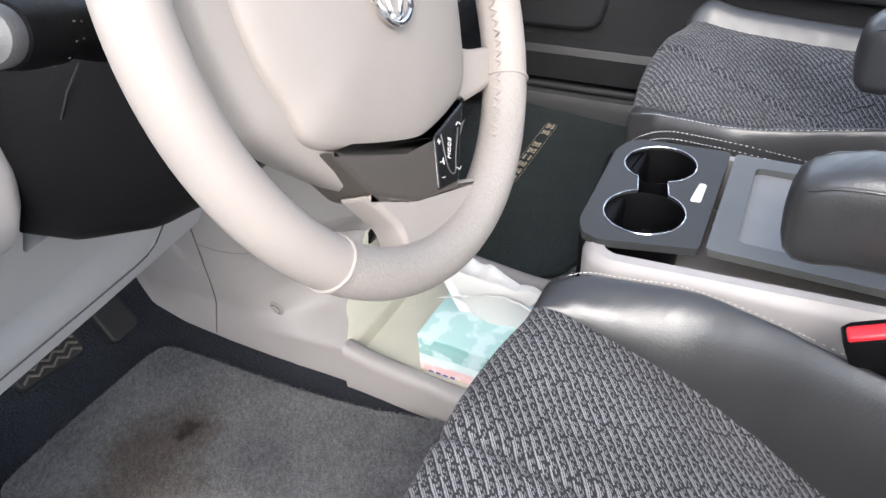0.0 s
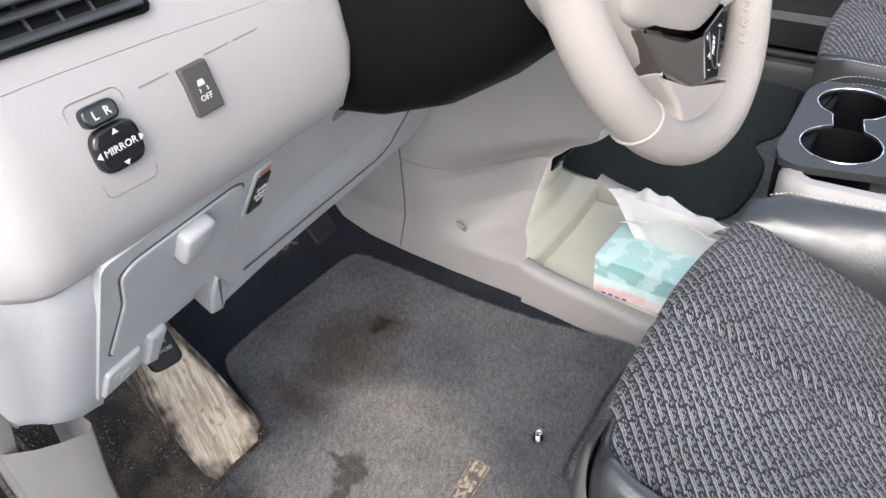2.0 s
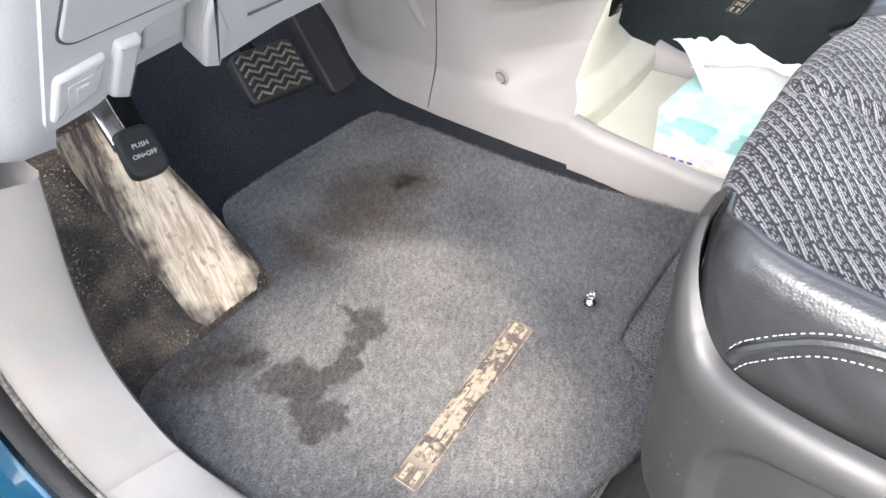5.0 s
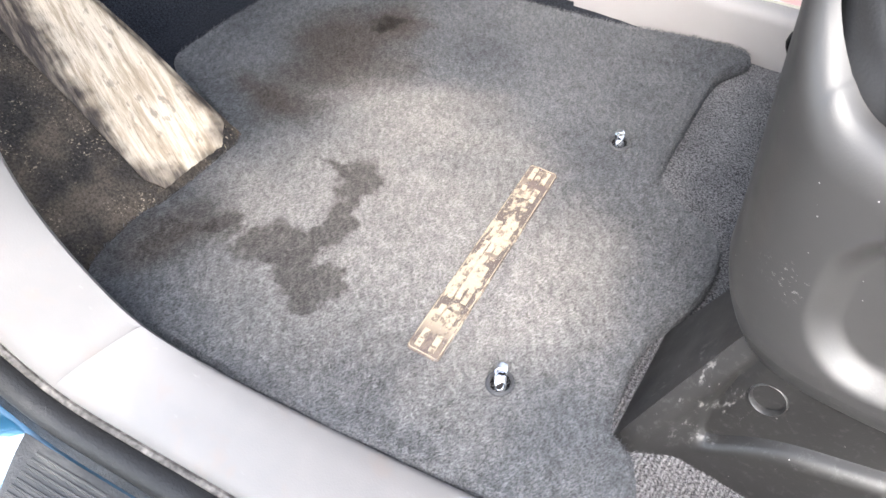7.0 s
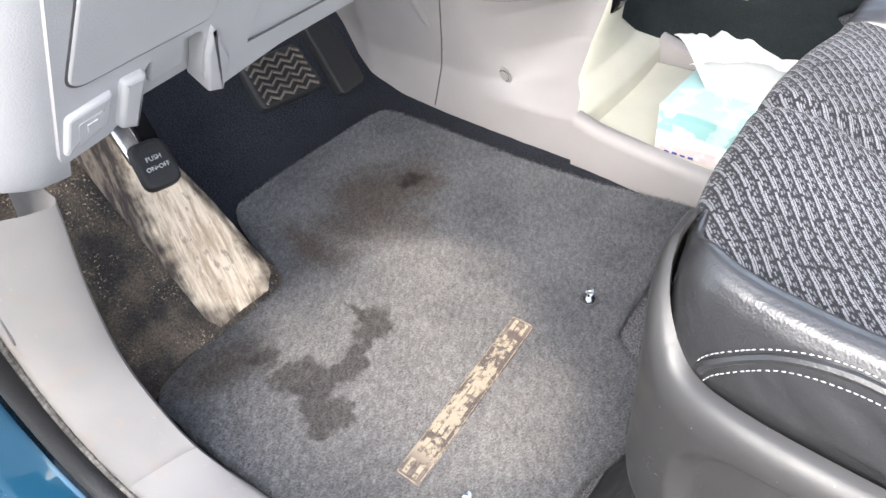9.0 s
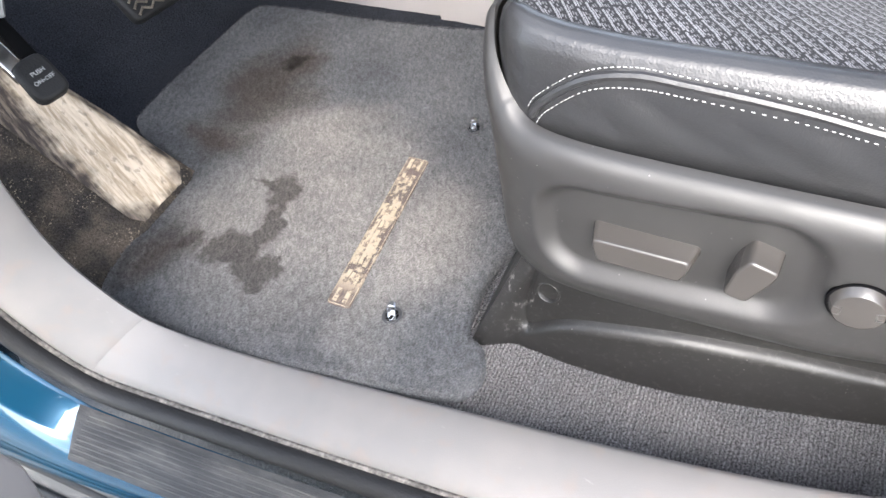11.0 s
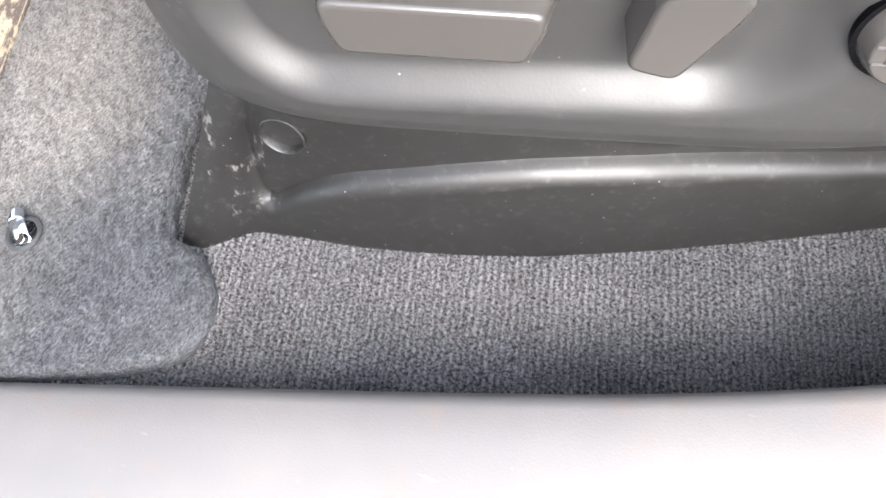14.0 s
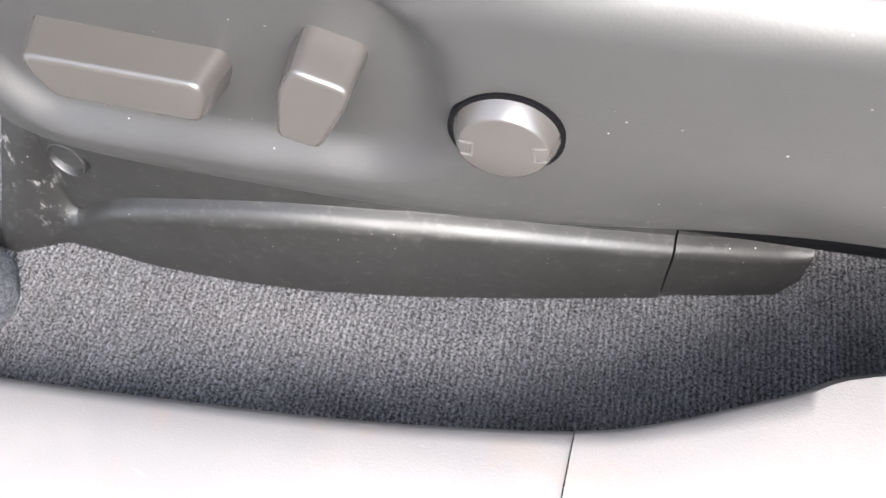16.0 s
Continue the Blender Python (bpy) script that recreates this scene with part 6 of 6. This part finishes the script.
def curve(xs, ys, x):
    """A smooth line through the table's points."""
    i = min(max(int(np.searchsorted(xs, x)) - 1, 0), len(xs) - 2)
    d = [(ys[min(k + 1, len(xs) - 1)] - ys[max(k - 1, 0)]) / (xs[min(k + 1, len(xs) - 1)] - xs[max(k - 1, 0)]) for k in (i, i + 1)]
    h = xs[i + 1] - xs[i]
    t = (x - xs[i]) / h
    return (2 * t ** 3 - 3 * t * t + 1) * ys[i] + (t ** 3 - 2 * t * t + t) * h * d[0] + (3 * t * t - 2 * t ** 3) * ys[i + 1] + (t ** 3 - t * t) * h * d[1]


def panel_depth(z, top, foot):
    """How far the panel stands in from its plan line, by height over its foot."""
    z -= (foot - 0.086) * smooth(0.20, 0.13, z)
    t = min(1.0, max(0.0, (z - top + 0.024) / 0.024))
    return line((0.086, 0.092, 0.100, 0.108, 0.117, 0.125, 0.134, 0.183, 0.215), (0.036, 0.024, 0.0155, 0.009, 0.004, 0.001, 0.0, 0.0012, 0.0015), z) + 0.018 * (1 - math.sqrt(1 - t * t))


def panel(u, v):
    i = int(u)
    p = PLAN[i]
    d = PLAN[min(i + 1, len(PLAN) - 1)] - PLAN[max(i - 1, 0)]
    d.normalize()
    n = Vector((d.y, -d.x, 0))
    front = smooth(0.175, 0.225, p.y) * (p.x < 0.0)
    top = lerp(line((-0.10, -0.07, 0.0, 0.12, 0.2, 0.55), (0.268, 0.265, 0.258, 0.248, 0.241, 0.228), p.x), line((0.17, 0.191, 0.218, 0.24, 0.27, 0.33), (0.266, 0.280, 0.310, 0.330, 0.330, 0.27), p.y), smooth(0.172, 0.19, p.y) * (p.x < 0.0))
    if p.y > 0.5:
        top = 0.26
    foot = curve((-0.2, -0.08, -0.03, 0.08, 0.18, 0.26, 0.56), (0.084, 0.084, 0.083, 0.078, 0.072, 0.067, 0.064), p.x) + 0.018 * front
    z = lerp(foot, top, v)
    depth = panel_depth(z, top, foot) * lerp(1.0, 0.6, front * smooth(0.16, 0.2, z))
    if p.y < 0.2:
        # a dished field with round corners holds the switches
        qx, qz = abs(p.x - 0.034) - (0.110 - 0.044), abs(z - 0.183) - (0.0535 - 0.044)
        inside = 0.044 - math.hypot(max(qx, 0), max(qz, 0)) - min(max(qx, qz), 0)
        depth += 0.0115 * smooth(0.0, 0.017, inside)
        depth += 0.022 * smooth(0.12, 0.30, p.x) * smooth(0.18, 0.07, z) ** 1.5
    return p + n * depth + Vector((0, 0, z))


part("side_panel", sheet(panel, list(range(len(PLAN))), [i / 130 for i in range(131)], -0.003), M_SIDE, driver, "dark grey plastic side panel", sharp=60)
part("panel_joint", tube([(-0.099, 0.206, 0.278), (-0.107, 0.222, 0.272), (-0.1115, 0.25, 0.270)], 0.0009, n=6), M_GAP, driver)


def knob(outline, m, h, name, label, slope=0.10, taper=0.16):
    """A moulded switch with a broad upper face, tapering ends and a worn rounded rim."""
    return part(name, prism(rounded(outline, 0.005, 4), lambda u, v, w: m @ Vector((u * (1 - taper * max(0, w) / h), v * (1 - (slope if v > 0 else 0.06) * max(0, w) / h), w)), -0.008, h, 0.0022, 4), M_SWITCH, driver, label)


SM = frame_of(Vector((0.0135, 0.1785, 0.1780)), (1, 0, -0.085), (0, -1, 0.0))
knob([(-0.037, -0.0125), (0.036, -0.0125), (0.0425, 0.004), (0.041, 0.0125), (-0.041, 0.0125), (-0.0425, 0.004)], SM, 0.0185, "slide_switch", "taupe plastic slide switch")
RM = frame_of(Vector((0.0915, 0.1785, 0.1805)), (0.93, 0, -0.36), (0, -1, 0.0))
knob([(-0.0125, -0.023), (0.0075, -0.0225), (0.0135, 0.012), (0.0125, 0.0225), (-0.0115, 0.0225), (-0.0155, 0.006)], RM, 0.020, "recline_switch", "taupe plastic recline switch", 0.12, 0.14)
LM = frame_of(Vector((0.1605, 0.1695, 0.1715)), (1, 0, 0.04), (0, -1, 0.0))
part("lumbar_surround", disc(LM @ pose(0, 0, -0.0006), 0.0214, 0.0030, 40), M_BLACK, driver)
lum = part("lumbar_knob", loft([[LM @ Vector((r * math.cos(a), r * math.sin(a) - 0.06 * w, w)) for a in np.linspace(0, 2 * math.pi, 56, endpoint=False)] for r, w in
                                ((0.0200, -0.002), (0.0200, 0.0015), (0.0196, 0.0024), (0.0168, 0.0082), (0.0163, 0.0087), (0.0157, 0.0088), (0.001, 0.0088))]), M_SWITCH, driver, "round taupe lumbar knob")
for side in (-1, 1):
    part("knob_notch", join(*[rbox(LM @ pose(side * 0.0133 + dx, -0.001 + dy, 0.0082, 0, 0, side * 8), w, h, 0.0022, 0.0006, 2) for dx, dy, w, h in ((0, 0.0036, 0.0050, 0.0012), (side * -0.0022, 0, 0.0010, 0.0076), (0, -0.0036, 0.0050, 0.0010))]), M_SWITCHLIGHT, lum)

rail = thing("seat_rail_cover", "dark plastic cover over the seat rail", "seat rail cover")


BASE_X = (-0.156, -0.142, -0.128, -0.111, -0.047, 0.025, 0.088, 0.155, 0.211, 0.264, 0.319)
BASE_Y = (0.165, 0.162, 0.168, 0.175, 0.172, 0.175, 0.184, 0.197, 0.210, 0.222, 0.235)
RIDGE_X = (-0.16, -0.112, -0.081, -0.053, -0.022, 0.006, 0.036, 0.064, 0.09, 0.112, 0.139, 0.163, 0.189, 0.216, 0.262, 0.32)
RIDGE_Y = (0.1835, 0.1812, 0.1797, 0.1785, 0.1787, 0.1803, 0.1830, 0.1862, 0.1900, 0.1945, 0.1998, 0.2049, 0.2108, 0.2170, 0.2278, 0.2415)
RIDGE_Z = (-0.005, 0.017, 0.036, 0.049, 0.0555, 0.0590, 0.0605, 0.0593, 0.0565, 0.0525, 0.0465, 0.0405, 0.0330, 0.0258, 0.0135, 0.001)


def rail_ring(x):
    """From the carpet up a leaning face to a rounded ridge, then back under the seat."""
    yb = curve(BASE_X, BASE_Y, x)
    z0 = floor_z(x) - 0.005
    zr = max(curve(RIDGE_X, RIDGE_Z, x), z0 + 0.008)
    yr = curve(RIDGE_X, RIDGE_Y, x)
    ridge = [(yb, z0), (lerp(yb, yr, 0.35), lerp(z0, zr, 0.45)), (yr - 0.0040, zr - 0.0095), (yr - 0.0030, zr - 0.0055), (yr - 0.0010, zr - 0.0025), (yr + 0.0022, zr - 0.0004), (yr + 0.0054, zr + 0.0006), (yr + 0.0066, zr + 0.0012),
             (yr + 0.0067, zr + 0.004), (yr + 0.0072, 0.115), (0.27, 0.115), (0.27, z0)]
    # the front end is one plain slope, raked back towards its top
    k, out = max(smooth(-0.116, -0.150, x), 1 - smooth(0.006, 0.026, curve(RIDGE_X, RIDGE_Z, x) - z0)), []
    for i, (y, z) in enumerate(ridge):
        s = min(1.0, i / 9)
        yy, zz = lerp(y, lerp(yb, 0.196, s ** 0.85) if i < 10 else y, k), lerp(z, lerp(z0, 0.115, s) if i < 10 else z, k)
        out.append(Vector((x + 0.5 * max(0.0, zz - z0) * smooth(-0.06, -0.154, x), yy, zz)))
    return out


part("cover", loft([rail_ring(x) for x in grid(-0.154, 0.242, 90)]), M_RAIL, rail, sharp=50)
part("end_cover", loft([[q + Vector((0, 0.0015, -0.001)) for q in rail_ring(x)] for x in grid(0.2435, 0.308, 8)] + [[Vector((q.x + 0.012, lerp(q.y, 0.245, 0.5), q.z * 0.6)) for q in rail_ring(0.308)]]), M_RAIL, rail)


bm_ = frame_of(Vector((-0.0735, 0.1848, 0.0810)), (1, 0, 0.1), (-0.1, -0.97, 0.2))
boss = part("screw_boss", loft([[bm_ @ Vector((r * math.cos(a), r * math.sin(a), z)) for a in np.linspace(0, 2 * math.pi, 28, endpoint=False)] for r, z in ((0.0115, -0.004), (0.0112, 0.0002), (0.0105, 0.0006), (0.0096, -0.0004), (0.0085, -0.005), (0.001, -0.0055))]), M_RAIL, rail)
part("screw", disc(bm_ @ pose(0, 0, -0.007), 0.0075, 0.003, 20, 0.001), M_DUSTY, boss, "dusty screw head")
part("inner_foot", rbox(pose(-0.12, 0.61, 0.045, 0, -25, 0), 0.07, 0.03, 0.10, 0.01, 3), M_BLACK, driver)
part("under_cover", rbox(pose(-0.06, 0.40, 0.09, 0, 0, 0), 0.08, 0.34, 0.14, 0.02, 3), M_BLACK, driver)

# ---- driver door, standing open ----
A50 = radians(46)
DD, DN = Vector((math.cos(A50), -math.sin(A50), 0)), Vector((math.sin(A50), math.cos(A50), 0))


def door_at(u, z, n=0.0):
    return Vector((-0.352, -0.138, 0)) + DD * u * 0.97 + DN * n + Vector((0, 0, 0.92 * z - 0.014))


door = tagged(new("door_1"), "open driver door with pale ribbed fabric inner panel", "car door", kind="structure")
OUT = [(0.02, 0.10), (0.9, 0.10), (0.9, 0.75), (0.10, 0.62), (0.03, 0.52), (0.015, 0.455), (-0.008, 0.412), (-0.018, 0.36), (-0.017, 0.31), (-0.008, 0.27), (-0.006, 0.215), (-0.012, 0.19), (0.0, 0.165)]
part("inner_panel", prism(rounded(OUT, 0.012, 3), lambda u, v, w: door_at(u, v, w), -0.05, 0.0, 0.010), M_BEIGE, door)
INS = [(0.065, 0.29), (0.9, 0.24), (0.9, 0.55), (0.3, 0.46), (0.06, 0.428), (0.016, 0.412), (0.0, 0.37), (0.004, 0.30), (0.02, 0.272)]
part("fabric_insert", prism(rounded(INS, 0.012, 3), lambda u, v, w: door_at(u, v, w), -0.004, 0.004, 0.003), M_FABDOOR, door, "pale ribbed fabric insert")
part("insert_trim", tube([door_at(u, v, 0.003) for u, v in rounded(INS, 0.012, 3)], 0.0028, True, 8), M_BEIGE, door)
PKT = [(0.018, 0.262), (0.046, 0.257), (0.12, 0.23), (0.9, 0.18), (0.9, 0.14), (0.1, 0.175), (0.05, 0.205), (0.026, 0.235)]
part("map_pocket", prism(rounded(PKT, 0.008, 3), lambda u, v, w: door_at(u, v, w), -0.004, 0.0016, 0.001), M_GREY, door, "grey map pocket recess")
part("outer_skin", prism(rounded([(0.06, 0.06), (0.92, 0.06), (0.92, 0.80), (0.10, 0.68), (0.03, 0.5)], 0.02, 3), lambda u, v, w: door_at(u, v, w), -0.055, -0.14, 0.01), M_BLUE, door, "teal painted door skin")

# ---- passenger side, roof and the cabin's ends ----
pd = tagged(new("door_2"), "closed dark passenger door with a map pocket and window", "car door", kind="structure")
part("inner_panel", prism([(-1.2, 0.06), (1.3, 0.06), (1.3, 0.62), (-1.2, 0.62)], lambda u, v, w: Vector((u, w, v)), 1.72, 1.66), M_DOORDARK, pd)
part("lower_ledge", prism([(1.61, 0.095), (1.605, 0.155), (1.615, 0.17), (1.67, 0.175), (1.67, 0.09)], lambda u, v, w: Vector((w, u, v)), -0.8, 1.0), M_DOORDARK, pd)
part("speaker_panel", prism(rounded([(-0.75, 0.20), (-0.36, 0.20), (-0.33, 0.24), (-0.33, 0.50), (-0.75, 0.52)], 0.05, 5), lambda u, v, w: Vector((u, w, v)), 1.665, 1.635, 0.01), M_DOORDARK, pd)
part("arm_bulge", prism(rounded([(-0.28, 0.33), (1.0, 0.30), (1.0, 0.56), (-0.10, 0.58), (-0.25, 0.48)], 0.05, 5), lambda u, v, w: Vector((u, w, v)), 1.665, 1.59, 0.025), M_DARKGREY, pd)
sp = tagged(new("sill_passenger"), "dark sill trim along the passenger door", "sill trim", kind="structure")
part("cover", prism([(1.575, -0.05), (1.578, 0.05), (1.588, 0.066), (1.605, 0.072), (1.67, 0.072), (1.67, -0.05)], lambda u, v, w: Vector((w, u, v)), -0.8, 1.0), M_DARKGREY, sp)
part("seal", tube([(-0.8, 1.606, 0.079), (1.0, 1.606, 0.079)], 0.009, n=10), M_RUBBER, sp)
# roof slab out of view; its front edge is set by how much sky it blocks
structure("roof", rbox(pose(1.0, 0.83, 1.26), 1.4, 1.42, 0.04, 0.01), M_HEAD, "unseen pale headliner slab, added to shade the cabin", "roof")
structure("firewall", rbox(pose(-1.1, 0.83, 0.3), 0.04, 1.7, 1.1, 0.0), M_BLACK, "dark firewall behind the dashboard", "firewall")
structure("wall_rear", rbox(pose(1.7, 0.83, 0.3), 0.04, 1.7, 0.8, 0.0), M_HEAD, "pale rear of the cabin", "wall")
pdash = thing("dashboard", "beige passenger side of the dashboard", "dashboard")
part("lower_body", loft([[Vector((a - 0.05, y, b)) for a, b in DASH] + [Vector((-0.85, y, 0.5))] for y in (0.94, 1.2, 1.62)]), M_BEIGE, pdash)
part("glove_box", prism(rounded([(1.0, 0.36), (1.5, 0.36), (1.5, 0.55), (1.0, 0.55)], 0.02, 3), lambda u, v, w: Vector((-0.46 + 0.3 * (v - 0.5) + w, u, v)), -0.3, 0.0, 0.01), M_BEIGE, pdash)

# added walls out of view; the near one reaches forward to shade the seat panel
for y0, y1, x0, word in ((0.02, 0.10, 0.46, "wall_side_near"), (1.62, 1.70, 0.80, "wall_side_far")):
    structure(word, rbox(pose((x0 + 1.70) / 2, (y0 + y1) / 2, 0.2), 1.70 - x0, y1 - y0, 1.32, 0.01), M_HEAD, "unseen plain pale side of the cabin behind the doors", "wall")
